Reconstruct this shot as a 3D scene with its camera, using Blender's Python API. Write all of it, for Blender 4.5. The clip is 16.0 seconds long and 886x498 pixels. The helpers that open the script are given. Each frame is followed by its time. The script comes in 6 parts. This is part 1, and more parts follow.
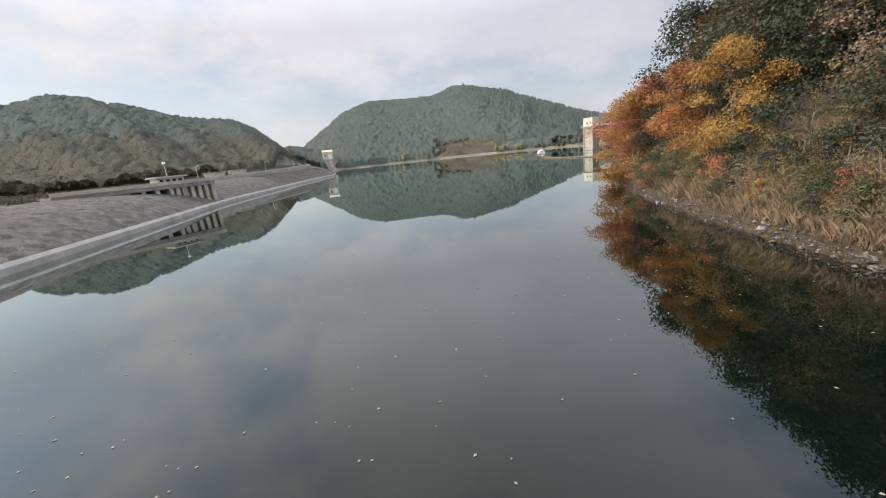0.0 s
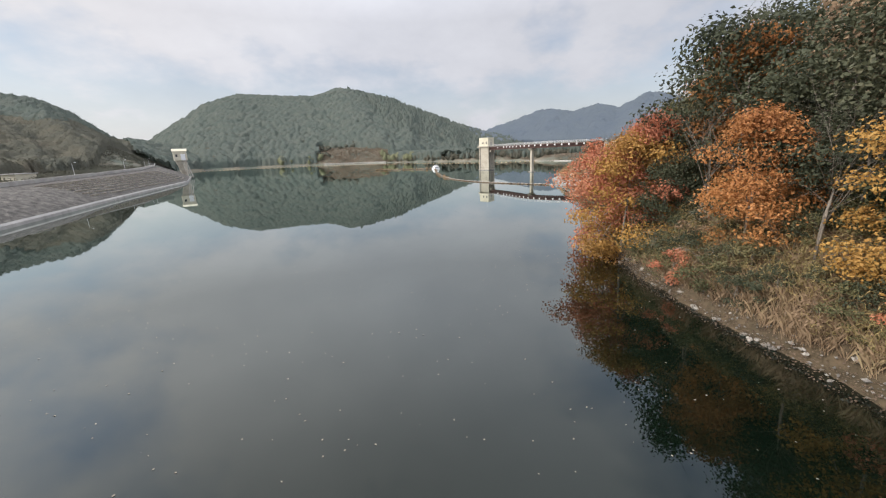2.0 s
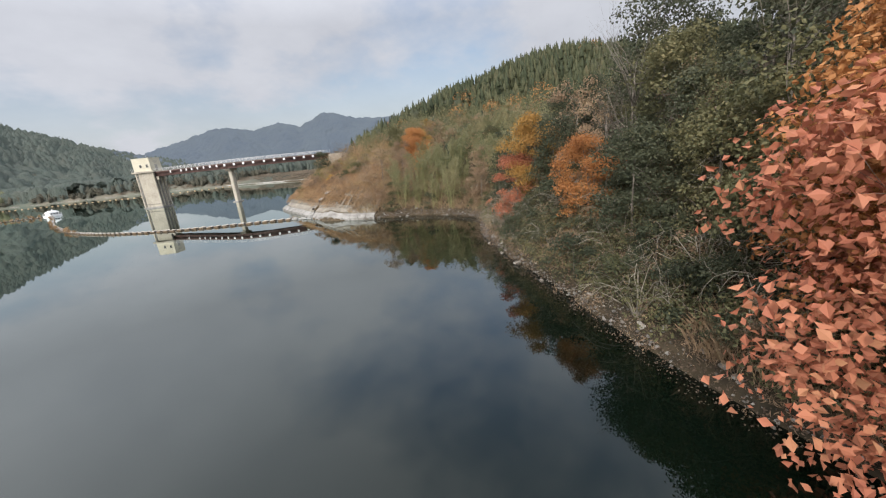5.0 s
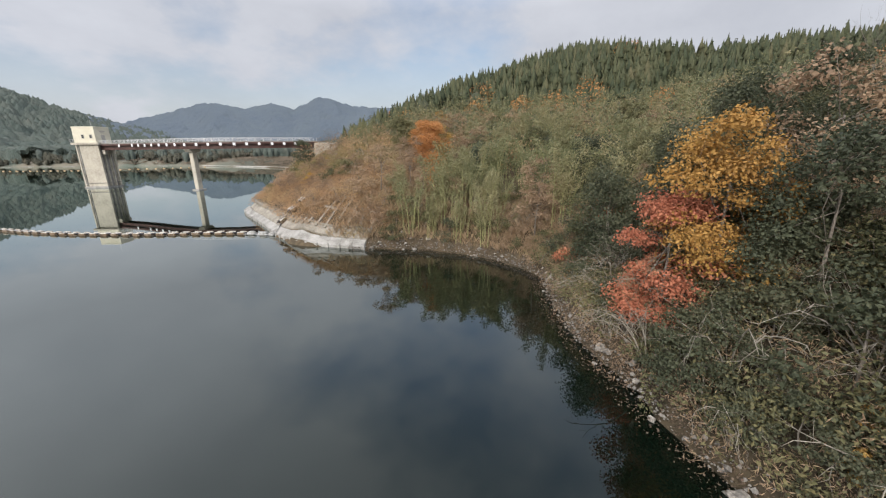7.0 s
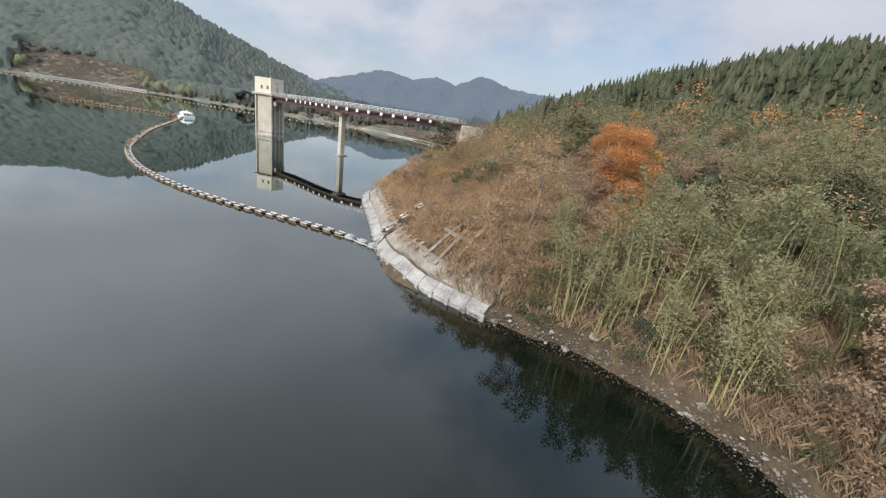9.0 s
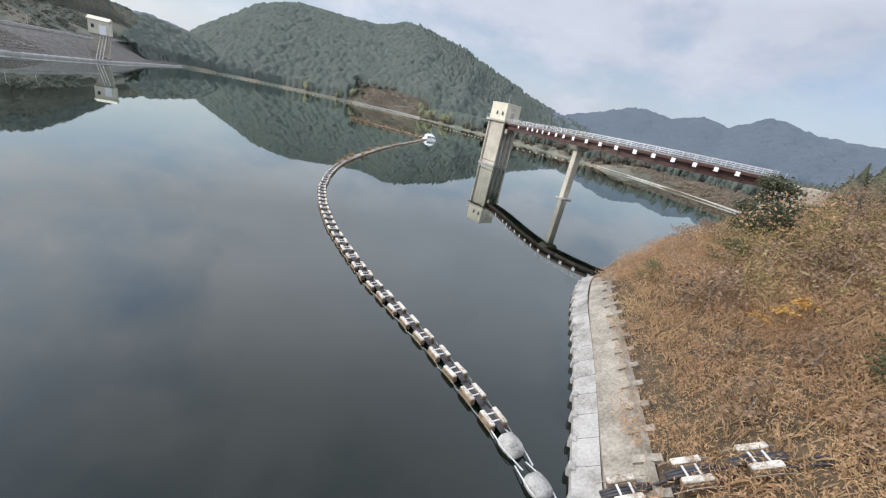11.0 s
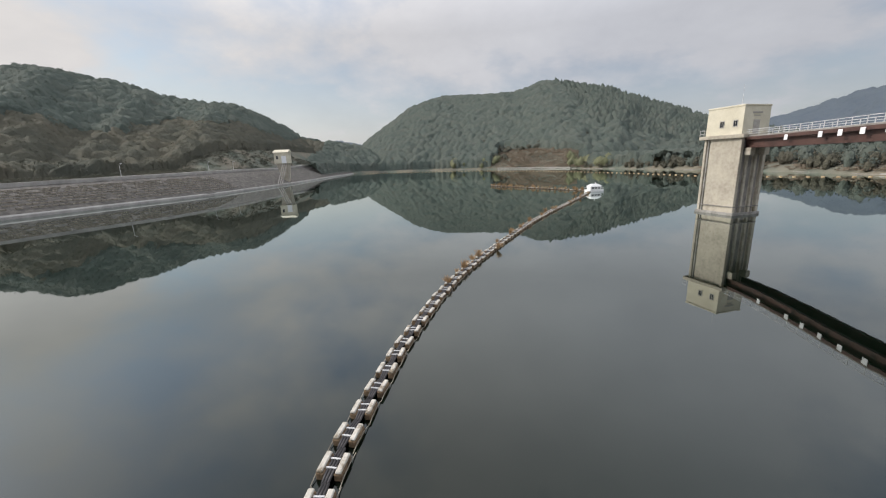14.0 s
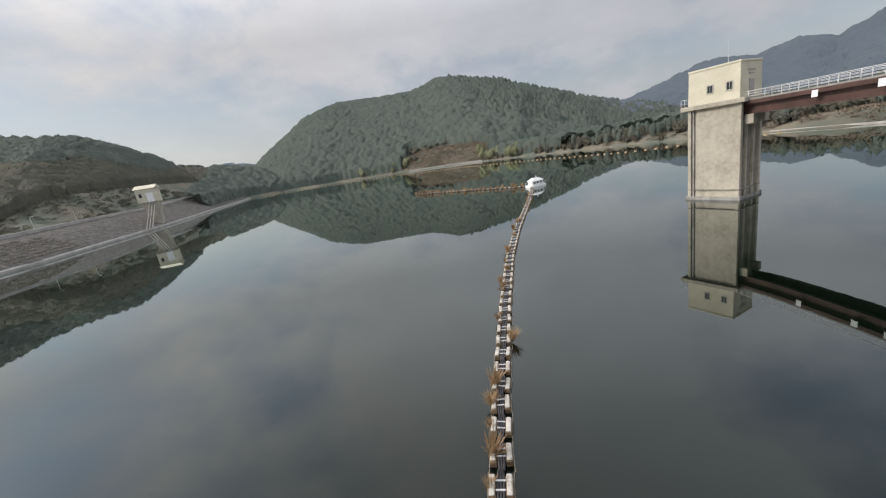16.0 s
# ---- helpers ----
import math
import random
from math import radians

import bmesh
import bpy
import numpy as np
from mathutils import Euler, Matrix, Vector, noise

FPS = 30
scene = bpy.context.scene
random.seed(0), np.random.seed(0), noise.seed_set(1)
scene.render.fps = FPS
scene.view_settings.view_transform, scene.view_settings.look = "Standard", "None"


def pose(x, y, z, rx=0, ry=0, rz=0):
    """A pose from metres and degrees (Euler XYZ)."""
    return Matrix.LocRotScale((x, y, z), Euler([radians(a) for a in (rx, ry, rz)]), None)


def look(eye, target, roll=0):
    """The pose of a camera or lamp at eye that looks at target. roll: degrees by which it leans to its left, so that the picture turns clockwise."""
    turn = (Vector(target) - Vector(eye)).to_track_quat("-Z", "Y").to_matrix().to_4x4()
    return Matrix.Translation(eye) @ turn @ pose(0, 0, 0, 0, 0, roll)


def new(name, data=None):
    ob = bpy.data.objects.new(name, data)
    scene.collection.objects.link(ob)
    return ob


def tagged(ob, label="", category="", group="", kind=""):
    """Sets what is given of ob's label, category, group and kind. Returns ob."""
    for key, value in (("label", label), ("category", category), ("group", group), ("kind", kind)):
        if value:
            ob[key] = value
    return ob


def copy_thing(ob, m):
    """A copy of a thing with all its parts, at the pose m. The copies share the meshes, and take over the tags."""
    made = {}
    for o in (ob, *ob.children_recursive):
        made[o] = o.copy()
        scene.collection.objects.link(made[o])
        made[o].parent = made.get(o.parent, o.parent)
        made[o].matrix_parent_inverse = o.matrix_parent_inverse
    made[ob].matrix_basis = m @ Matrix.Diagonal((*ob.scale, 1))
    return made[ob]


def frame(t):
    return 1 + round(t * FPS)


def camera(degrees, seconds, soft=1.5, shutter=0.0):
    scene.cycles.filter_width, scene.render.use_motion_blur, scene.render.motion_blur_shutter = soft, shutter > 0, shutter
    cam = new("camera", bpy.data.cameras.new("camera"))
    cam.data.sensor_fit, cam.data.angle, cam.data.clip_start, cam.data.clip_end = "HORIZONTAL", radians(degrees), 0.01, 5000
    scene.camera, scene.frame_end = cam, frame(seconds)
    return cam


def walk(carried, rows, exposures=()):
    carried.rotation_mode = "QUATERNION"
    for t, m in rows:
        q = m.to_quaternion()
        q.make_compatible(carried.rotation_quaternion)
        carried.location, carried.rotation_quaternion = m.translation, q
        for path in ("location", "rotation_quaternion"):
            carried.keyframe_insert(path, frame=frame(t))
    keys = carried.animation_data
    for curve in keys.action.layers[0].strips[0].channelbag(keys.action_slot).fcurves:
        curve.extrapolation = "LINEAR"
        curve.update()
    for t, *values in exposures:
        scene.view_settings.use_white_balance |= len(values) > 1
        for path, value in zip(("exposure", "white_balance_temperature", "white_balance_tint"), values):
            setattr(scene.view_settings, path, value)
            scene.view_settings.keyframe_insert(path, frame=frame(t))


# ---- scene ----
import itertools
# camera: a small drone that flies along the wooded bank and out over the log boom
cam = camera(99.8, 16.0, soft=1.2)


def head(x, y, z, bearing, pitch, roll=0):
    """A camera at x, y, z, its bearing clockwise from +y."""
    b, p = radians(bearing), radians(pitch)
    d = Vector((math.sin(b) * math.cos(p), math.cos(b) * math.cos(p), math.sin(p)))
    e = Vector((x, y, z))
    return look(e, e + d, roll)


walk(cam, [
    (0.0, head(-81.45, -224.07, 6.70, -1.49, -14.19, -6.25)),
    (0.5, head(-82.81, -219.77, 7.79, 2.96, -14.18, -2.98)),
    (1.0, head(-83.36, -214.26, 9.04, 7.56, -14.36, -1.32)),
    (1.5, head(-83.47, -208.18, 10.32, 11.70, -14.53, -1.58)),
    (2.0, head(-83.15, -201.75, 10.95, 16.43, -14.52, -2.41)),
    (2.5, head(-82.19, -194.89, 10.83, 22.24, -14.43, -3.55)),
    (3.0, head(-81.67, -186.52, 10.02, 28.72, -14.30, -4.89)),
    (5.5, head(-61.00, -157.42, 9.97, 64.08, -15.07, -5.50)),
    (6.0, head(-56.77, -153.89, 10.25, 65.57, -15.20, -4.80)),
    (6.5, head(-52.85, -150.74, 10.59, 64.73, -15.25, -3.30)),
    (7.0, head(-49.61, -147.88, 11.04, 61.94, -15.40, -0.70)),
    (7.5, head(-45.93, -144.32, 11.31, 58.97, -15.53, 2.10)),
    (8.0, head(-43.28, -141.55, 11.80, 54.93, -15.90, 4.80)),
    (10.5, head(-26.71, -120.67, 13.07, 19.30, -20.95, 11.40)),
    (11.0, head(-25.08, -113.30, 11.85, 10.20, -19.70, 12.40)),
    (11.5, head(-24.04, -105.99, 10.94, 0.30, -18.08, 11.20)),
    (12.0, head(-23.51, -99.32, 10.27, -7.99, -15.28, 8.30)),
    (12.5, head(-23.49, -93.48, 9.78, -14.30, -12.75, 3.80)),
    (13.0, head(-23.52, -87.86, 9.70, -16.01, -12.83, 0.35)),
    (13.5, head(-24.53, -81.91, 9.87, -15.90, -12.95, -1.65)),
    (14.0, head(-26.12, -76.50, 10.36, -15.60, -13.05, -1.90)),
    (14.5, head(-27.98, -71.23, 10.96, -13.90, -12.93, -3.40)),
    (15.0, head(-29.97, -65.52, 11.51, -10.77, -13.36, -5.33)),
    (15.5, head(-31.82, -60.09, 11.93, -7.34, -13.77, -7.37)),
    (16.0, head(-33.59, -54.98, 12.21, -3.42, -13.89, -9.35)),
], exposures=[(0.0, 0.36, 6450, 13), (3.0, 0.36, 6450, 13), (5.5, 0.29, 6350, 12), (8.0, 0.3, 6300, 12), (10.5, 0.36, 5900, 12), (12.0, 0.2, 6380, 13), (13.5, 0.05, 6470, 12), (16.0, -0.06, 6470, 12)])

# ---- world and sun ----
SUN_AZ, SUN_EL = radians(264), radians(36)
world = bpy.data.worlds.new("sky")
scene.world = world
world.use_nodes = True
wt = world.node_tree
wt.nodes.clear()


def wnode(kind, **kw):
    n = wt.nodes.new(kind)
    for k, v in kw.items():
        n.inputs[k].default_value = v
    return n


w_out = wnode("ShaderNodeOutputWorld")
w_bg = wnode("ShaderNodeBackground", Strength=0.108)
w_sky = wnode("ShaderNodeTexSky")
w_sky.sky_type = "NISHITA"
w_sky.sun_disc = False
w_sky.sun_elevation, w_sky.sun_rotation = SUN_EL, SUN_AZ
w_sky.air_density, w_sky.dust_density, w_sky.ozone_density = 1.2, 1.0, 2.0
w_co = wnode("ShaderNodeTexCoord")
w_sep = wnode("ShaderNodeSeparateXYZ")
w_abs = wnode("ShaderNodeMath")
w_abs.operation = "ABSOLUTE"
w_add = wnode("ShaderNodeMath")
w_add.operation = "ADD"
w_add.inputs[1].default_value = 0.42
w_div = wnode("ShaderNodeVectorMath")
w_div.operation = "DIVIDE"
w_n1 = wnode("ShaderNodeTexNoise", Scale=1.05, Detail=5.0, Roughness=0.5)
w_n2 = wnode("ShaderNodeTexNoise", Scale=2.6, Detail=5.0, Roughness=0.6)
w_mix = wnode("ShaderNodeMixRGB", Fac=0.3)
w_ramp = wnode("ShaderNodeValToRGB")
w_ramp.color_ramp.elements[0].position, w_ramp.color_ramp.elements[0].color = 0.41, (0.26, 0.26, 0.26, 1)
w_ramp.color_ramp.elements[1].position, w_ramp.color_ramp.elements[1].color = 0.54, (0.97, 0.97, 0.97, 1)
w_tone = wnode("ShaderNodeValToRGB")
w_tone.color_ramp.elements[0].position, w_tone.color_ramp.elements[0].color = 0.3, (5.0, 5.08, 5.35, 1)
w_tone.color_ramp.elements[1].position, w_tone.color_ramp.elements[1].color = 0.75, (6.1, 6.15, 6.35, 1)
w_cl = wnode("ShaderNodeMixRGB")
wl = wt.links.new
wl(w_co.outputs["Generated"], w_sep.inputs[0])
wl(w_sep.outputs["Z"], w_abs.inputs[0])
wl(w_abs.outputs[0], w_add.inputs[0])
wl(w_co.outputs["Generated"], w_div.inputs[0])
wl(w_add.outputs[0], w_div.inputs[1])
wl(w_div.outputs[0], w_n1.inputs["Vector"])
wl(w_div.outputs[0], w_n2.inputs["Vector"])
wl(w_n1.outputs["Fac"], w_mix.inputs[1])
wl(w_n2.outputs["Fac"], w_mix.inputs[2])
wl(w_mix.outputs[0], w_ramp.inputs[0])
wl(w_n2.outputs["Fac"], w_tone.inputs[0])
w_low = wnode("ShaderNodeMapRange")
w_low.inputs["From Min"].default_value, w_low.inputs["From Max"].default_value = 0.02, 0.36
w_low.inputs["To Min"].default_value, w_low.inputs["To Max"].default_value = 0.86, 0.0
w_max = wnode("ShaderNodeMath")
w_max.operation = "MAXIMUM"
wl(w_abs.outputs[0], w_low.inputs["Value"])
wl(w_low.outputs[0], w_max.inputs[0])
wl(w_ramp.outputs[0], w_max.inputs[1])
wl(w_max.outputs[0], w_cl.inputs["Fac"])
wl(w_sky.outputs[0], w_cl.inputs[1])
wl(w_tone.outputs[0], w_cl.inputs[2])
# thin cloud brightens towards the veiled sun
w_dot = wnode("ShaderNodeVectorMath")
w_dot.operation = "DOT_PRODUCT"
w_dot.inputs[1].default_value = (math.sin(SUN_AZ) * math.cos(SUN_EL), math.cos(SUN_AZ) * math.cos(SUN_EL), math.sin(SUN_EL))
w_glow = wnode("ShaderNodeMapRange")
w_glow.inputs["From Min"].default_value, w_glow.inputs["From Max"].default_value = -0.4, 1.0
w_glow.inputs["To Min"].default_value, w_glow.inputs["To Max"].default_value = 0.84, 1.2
w_mul = wnode("ShaderNodeVectorMath")
w_mul.operation = "SCALE"
wl(w_co.outputs["Generated"], w_dot.inputs[0])
wl(w_dot.outputs["Value"], w_glow.inputs["Value"])
# a thin overcast is brighter overhead than near the horizon
w_high = wnode("ShaderNodeMapRange")
w_high.inputs["From Min"].default_value, w_high.inputs["From Max"].default_value = 0.29, 0.8
w_high.inputs["To Min"].default_value, w_high.inputs["To Max"].default_value = 1.0, 2.9
w_lift = wnode("ShaderNodeVectorMath")
w_lift.operation = "SCALE"
wl(w_abs.outputs[0], w_high.inputs["Value"])
wl(w_cl.outputs[0], w_lift.inputs[0])
wl(w_high.outputs[0], w_lift.inputs["Scale"])
wl(w_lift.outputs[0], w_mul.inputs[0])
wl(w_glow.outputs[0], w_mul.inputs["Scale"])
w_warm = wnode("ShaderNodeMixRGB")
w_warm.inputs[1].default_value, w_warm.inputs[2].default_value = (0.985, 1.0, 1.015, 1), (1.06, 1.0, 0.9, 1)
w_tint = wnode("ShaderNodeVectorMath")
w_tint.operation = "MULTIPLY"
wl(w_dot.outputs["Value"], w_warm.inputs[0])
wl(w_mul.outputs[0], w_tint.inputs[0])
wl(w_warm.outputs[0], w_tint.inputs[1])
wl(w_tint.outputs[0], w_bg.inputs["Color"])
wl(w_bg.outputs[0], w_out.inputs["Surface"])

sun_data = bpy.data.lights.new("sun", "SUN")
sun_data.energy, sun_data.angle, sun_data.color = 2.8, radians(8), (1.0, 0.95, 0.88)
sun = new("sun", sun_data)
s_dir = Vector((math.sin(SUN_AZ) * math.cos(SUN_EL), math.cos(SUN_AZ) * math.cos(SUN_EL), math.sin(SUN_EL)))
sun.matrix_world = look(s_dir * 500, (0, 0, 0))


# ---- materials ----
def material(name, rough=0.8, metal=0.0, spec=0.3):
    m = bpy.data.materials.new(name)
    m.use_nodes = True
    b = m.node_tree.nodes["Principled BSDF"]
    b.inputs["Roughness"].default_value = rough
    b.inputs["Metallic"].default_value = metal
    b.inputs["Specular IOR Level"].default_value = spec
    return m, m.node_tree, b


def mottled(name, c1, c2, scale=1.0, rough=0.8, fine=12.0, bump=0.3, metal=0.0, c3=None, dist=0.05, spec=0.3):
    """A surface with large stains (scale) and fine grain, in world metres."""
    m, t, b = material(name, rough, metal, spec)
    L = t.links.new
    co = t.nodes.new("ShaderNodeNewGeometry")
    big = t.nodes.new("ShaderNodeTexNoise")
    big.inputs["Scale"].default_value, big.inputs["Detail"].default_value = scale, 6
    sm = t.nodes.new("ShaderNodeTexNoise")
    sm.inputs["Scale"].default_value, sm.inputs["Detail"].default_value = scale * fine, 4
    L(co.outputs["Position"], big.inputs["Vector"])
    L(co.outputs["Position"], sm.inputs["Vector"])
    mx = t.nodes.new("ShaderNodeMixRGB")
    mx.inputs[0].default_value = 0.4
    L(big.outputs["Fac"], mx.inputs[1])
    L(sm.outputs["Fac"], mx.inputs[2])
    r = t.nodes.new("ShaderNodeValToRGB")
    e = r.color_ramp.elements
    e[0].position, e[0].color = 0.36, (*c1, 1)
    e[1].position, e[1].color = 0.64, (*c2, 1)
    if c3:
        k = e.new(0.5)
        k.color = (*c3, 1)
    L(mx.outputs[0], r.inputs[0])
    L(r.outputs[0], b.inputs["Base Color"])
    bp = t.nodes.new("ShaderNodeBump")
    bp.inputs["Strength"].default_value, bp.inputs["Distance"].default_value = bump, dist
    L(mx.outputs[0], bp.inputs["Height"])
    L(bp.outputs[0], b.inputs["Normal"])
    return m


def foliage(name, cols, tree_scale=0.16, trans=0.25, rough=0.65, soft=0.0, spread=0.42, mute=0.14, clump=0.0):
    """Leaves: colour varies leaf by leaf and, more slowly, from crown to crown; soft evens out the tilt of dense canopies;
    clump is the size in metres of the leaf clumps that a closed crown shows."""
    m, t, b = material(name, rough, 0.0, 0.25)
    L = t.links.new
    g = t.nodes.new("ShaderNodeNewGeometry")
    oi = t.nodes.new("ShaderNodeObjectInfo")
    n = t.nodes.new("ShaderNodeTexNoise")
    n.inputs["Scale"].default_value, n.inputs["Detail"].default_value = tree_scale, 9 if clump else 3
    n.inputs["Roughness"].default_value = 0.62 if clump else 0.5
    L(g.outputs["Position"], n.inputs["Vector"])
    a = t.nodes.new("ShaderNodeMath")
    a.operation = "MULTIPLY_ADD"
    a.inputs[1].default_value, a.inputs[2].default_value = spread, 0.21 - spread / 2
    L(g.outputs["Random Per Island"], a.inputs[0])
    d = t.nodes.new("ShaderNodeMath")
    d.operation = "MULTIPLY_ADD"
    d.inputs[1].default_value = 1.25
    L(n.outputs["Fac"], d.inputs[0])
    L(a.outputs[0], d.inputs[2])
    f = t.nodes.new("ShaderNodeMath")
    f.operation = "MULTIPLY_ADD"
    f.inputs[1].default_value = 0.3
    L(oi.outputs["Random"], f.inputs[0])
    L(d.outputs[0], f.inputs[2])
    s = t.nodes.new("ShaderNodeMath")
    s.operation = "SUBTRACT"
    s.inputs[1].default_value = 0.48
    L(f.outputs[0], s.inputs[0])
    r = t.nodes.new("ShaderNodeValToRGB")
    e = r.color_ramp.elements
    for i, c in enumerate(cols):
        lum = 0.25 * c[0] + 0.65 * c[1] + 0.1 * c[2]
        c = tuple(v * (1 - mute) + lum * mute for v in c)
        p = i / (len(cols) - 1)
        k = e[0] if i == 0 else e[len(e) - 1] if i == len(cols) - 1 else e.new(p)
        k.position, k.color = p, (*c, 1)
    L(s.outputs[0], r.inputs[0])
    L(r.outputs[0], b.inputs["Base Color"])
    tr = t.nodes.new("ShaderNodeBsdfTranslucent")
    L(r.outputs[0], tr.inputs["Color"])
    mx = t.nodes.new("ShaderNodeMixShader")
    mx.inputs[0].default_value = trans
    L(b.outputs[0], mx.inputs[1])
    L(tr.outputs[0], mx.inputs[2])
    L(mx.outputs[0], t.nodes["Material Output"].inputs["Surface"])
    if soft:
        v = t.nodes.new("ShaderNodeVectorMath")
        v.operation = "MULTIPLY_ADD"
        v.inputs[1].default_value = (1 - soft,) * 3
        v.inputs[2].default_value = (0, 0, soft)
        w = t.nodes.new("ShaderNodeVectorMath")
        w.operation = "NORMALIZE"
        L(g.outputs["Normal"], v.inputs[0])
        L(v.outputs[0], w.inputs[0])
        L(w.outputs[0], b.inputs["Normal"])
        if clump:
            cn = t.nodes.new("ShaderNodeTexNoise")
            cn.inputs["Scale"].default_value, cn.inputs["Detail"].default_value = 1 / clump, 4
            L(g.outputs["Position"], cn.inputs["Vector"])
            cb = t.nodes.new("ShaderNodeBump")
            cb.inputs["Strength"].default_value, cb.inputs["Distance"].default_value = 0.8, clump * 0.6
            L(cn.outputs["Fac"], cb.inputs["Height"])
            L(w.outputs[0], cb.inputs["Normal"])
            L(cb.outputs[0], b.inputs["Normal"])
            L(cb.outputs[0], tr.inputs["Normal"])
    return m


M_CONC = mottled("weathered_concrete", (0.3, 0.27, 0.215), (0.45, 0.41, 0.33), 0.35, 0.88, 6, 0.1, c3=(0.39, 0.355, 0.288))
M_CONC_DARK = mottled("damp_concrete", (0.14, 0.13, 0.12), (0.3, 0.28, 0.25), 0.5, 0.85, 12, 0.2)
M_BEAM = mottled("stained_frame_beam", (0.13, 0.115, 0.09), (0.3, 0.27, 0.22), 0.9, 0.9, 8, 0.3)
M_KERB = mottled("pale_kerb_concrete", (0.145, 0.136, 0.119), (0.340, 0.327, 0.302), 0.8, 0.88, 10, 0.25, c3=(0.255, 0.245, 0.223))
M_CREAM = mottled("cream_painted_wall", (0.5, 0.46, 0.35), (0.62, 0.58, 0.46), 0.5, 0.7, 12, 0.08)
M_ROOFSLAB = mottled("grey_roof_slab", (0.3, 0.29, 0.27), (0.42, 0.41, 0.38), 0.6, 0.85)
M_GIRDER = mottled("brown_painted_steel", (0.055, 0.03, 0.025), (0.1, 0.055, 0.045), 0.6, 0.5, 15, 0.06, 0.0)
M_RAIL = mottled("galvanised_rail", (0.5, 0.5, 0.5), (0.68, 0.68, 0.67), 2.0, 0.5, 8, 0.03, 0.2)
M_PLATE = mottled("white_sign_plate", (0.7, 0.7, 0.7), (0.82, 0.82, 0.82), 2.0, 0.6, 8, 0.03)
M_WINDOW = material("dark_window_glass", 0.08, 0.0, 0.6)[0]
M_WINDOW.node_tree.nodes["Principled BSDF"].inputs["Base Color"].default_value = (0.03, 0.035, 0.04, 1)
M_FRAME = mottled("grey_window_frame", (0.3, 0.28, 0.25), (0.4, 0.38, 0.34), 3, 0.5)
M_FLOAT = mottled("white_float_cap", (0.180, 0.149, 0.104), (0.522, 0.495, 0.441), 2.2, 0.75, 6, 0.2, c3=(0.423, 0.396, 0.342))
M_TARP = mottled("weathered_tarpaulin", (0.122, 0.115, 0.101), (0.331, 0.324, 0.302), 2.6, 0.8, 5, 0.4, c3=(0.259, 0.252, 0.230))
M_FLOATBODY = mottled("brown_float_body", (0.053, 0.034, 0.019), (0.225, 0.158, 0.094), 3.0, 0.8, 6, 0.2, c3=(0.128, 0.086, 0.050))
M_PIPE = mottled("dark_rubber_pipe", (0.02, 0.02, 0.022), (0.06, 0.055, 0.055), 3.0, 0.55, 6, 0.1)
M_CLAMP = mottled("pale_steel_clamp", (0.42, 0.42, 0.42), (0.6, 0.6, 0.58), 4, 0.5, 6, 0.05, 0.3)
M_BUOY = mottled("faded_orange_buoy", (0.320, 0.216, 0.112), (0.464, 0.360, 0.223), 1.0, 0.6)
M_BOAT = mottled("white_boat_paint", (0.66, 0.66, 0.64), (0.82, 0.82, 0.8), 0.8, 0.45, 9, 0.05)
M_ROCK = mottled("shore_rock", (0.1, 0.09, 0.078), (0.4, 0.375, 0.33), 1.2, 0.9, 8, 0.5, c3=(0.22, 0.2, 0.17))
M_RIPRAP = mottled("dam_riprap", (0.045, 0.042, 0.038), (0.15, 0.138, 0.122), 0.6, 0.95, 6, 0.9, dist=0.2, c3=(0.085, 0.079, 0.07))
M_ROADS = mottled("road_edge_concrete", (0.27, 0.26, 0.24), (0.42, 0.4, 0.37), 0.3, 0.85)
M_BARK = mottled("grey_bark", (0.09, 0.075, 0.06), (0.24, 0.21, 0.17), 1.5, 0.9, 8, 0.4)
M_PALE = mottled("bleached_branch", (0.164, 0.143, 0.111), (0.328, 0.295, 0.238), 1.5, 0.9, 8, 0.3)
M_CULM = mottled("bamboo_culm", (0.16, 0.17, 0.06), (0.32, 0.3, 0.14), 1.5, 0.6)
M_EVER = foliage("evergreen_leaves", [(0.025, 0.033, 0.018), (0.050, 0.060, 0.030), (0.080, 0.088, 0.044), (0.123, 0.114, 0.059)])
M_OLIVE = foliage("olive_leaves", [(0.043, 0.052, 0.022), (0.088, 0.091, 0.035), (0.149, 0.136, 0.053), (0.226, 0.184, 0.071)])
M_ORANGE = foliage("orange_leaves", [(0.242, 0.095, 0.034), (0.387, 0.173, 0.059), (0.484, 0.235, 0.084), (0.532, 0.326, 0.126)], mute=0.0)
M_RED = foliage("rust_red_leaves", [(0.22, 0.075, 0.042), (0.37, 0.13, 0.075), (0.45, 0.18, 0.1), (0.48, 0.26, 0.13)], mute=0.0)
M_YELLOW = foliage("golden_leaves", [(0.214, 0.111, 0.032), (0.349, 0.192, 0.051), (0.419, 0.250, 0.069), (0.428, 0.312, 0.107)], mute=0.0)
M_BROWN = foliage("dry_brown_leaves", [(0.114, 0.072, 0.043), (0.229, 0.146, 0.082), (0.322, 0.213, 0.119), (0.385, 0.280, 0.140)])
M_STONE = mottled("pale_shore_stone", (0.07, 0.063, 0.054), (0.26, 0.243, 0.215), 2.5, 0.9, 6, 0.3)
M_STRAW = foliage("dry_grass", [(0.17, 0.105, 0.052), (0.29, 0.19, 0.1), (0.39, 0.265, 0.145), (0.41, 0.31, 0.17)], 0.3, mute=0.0)
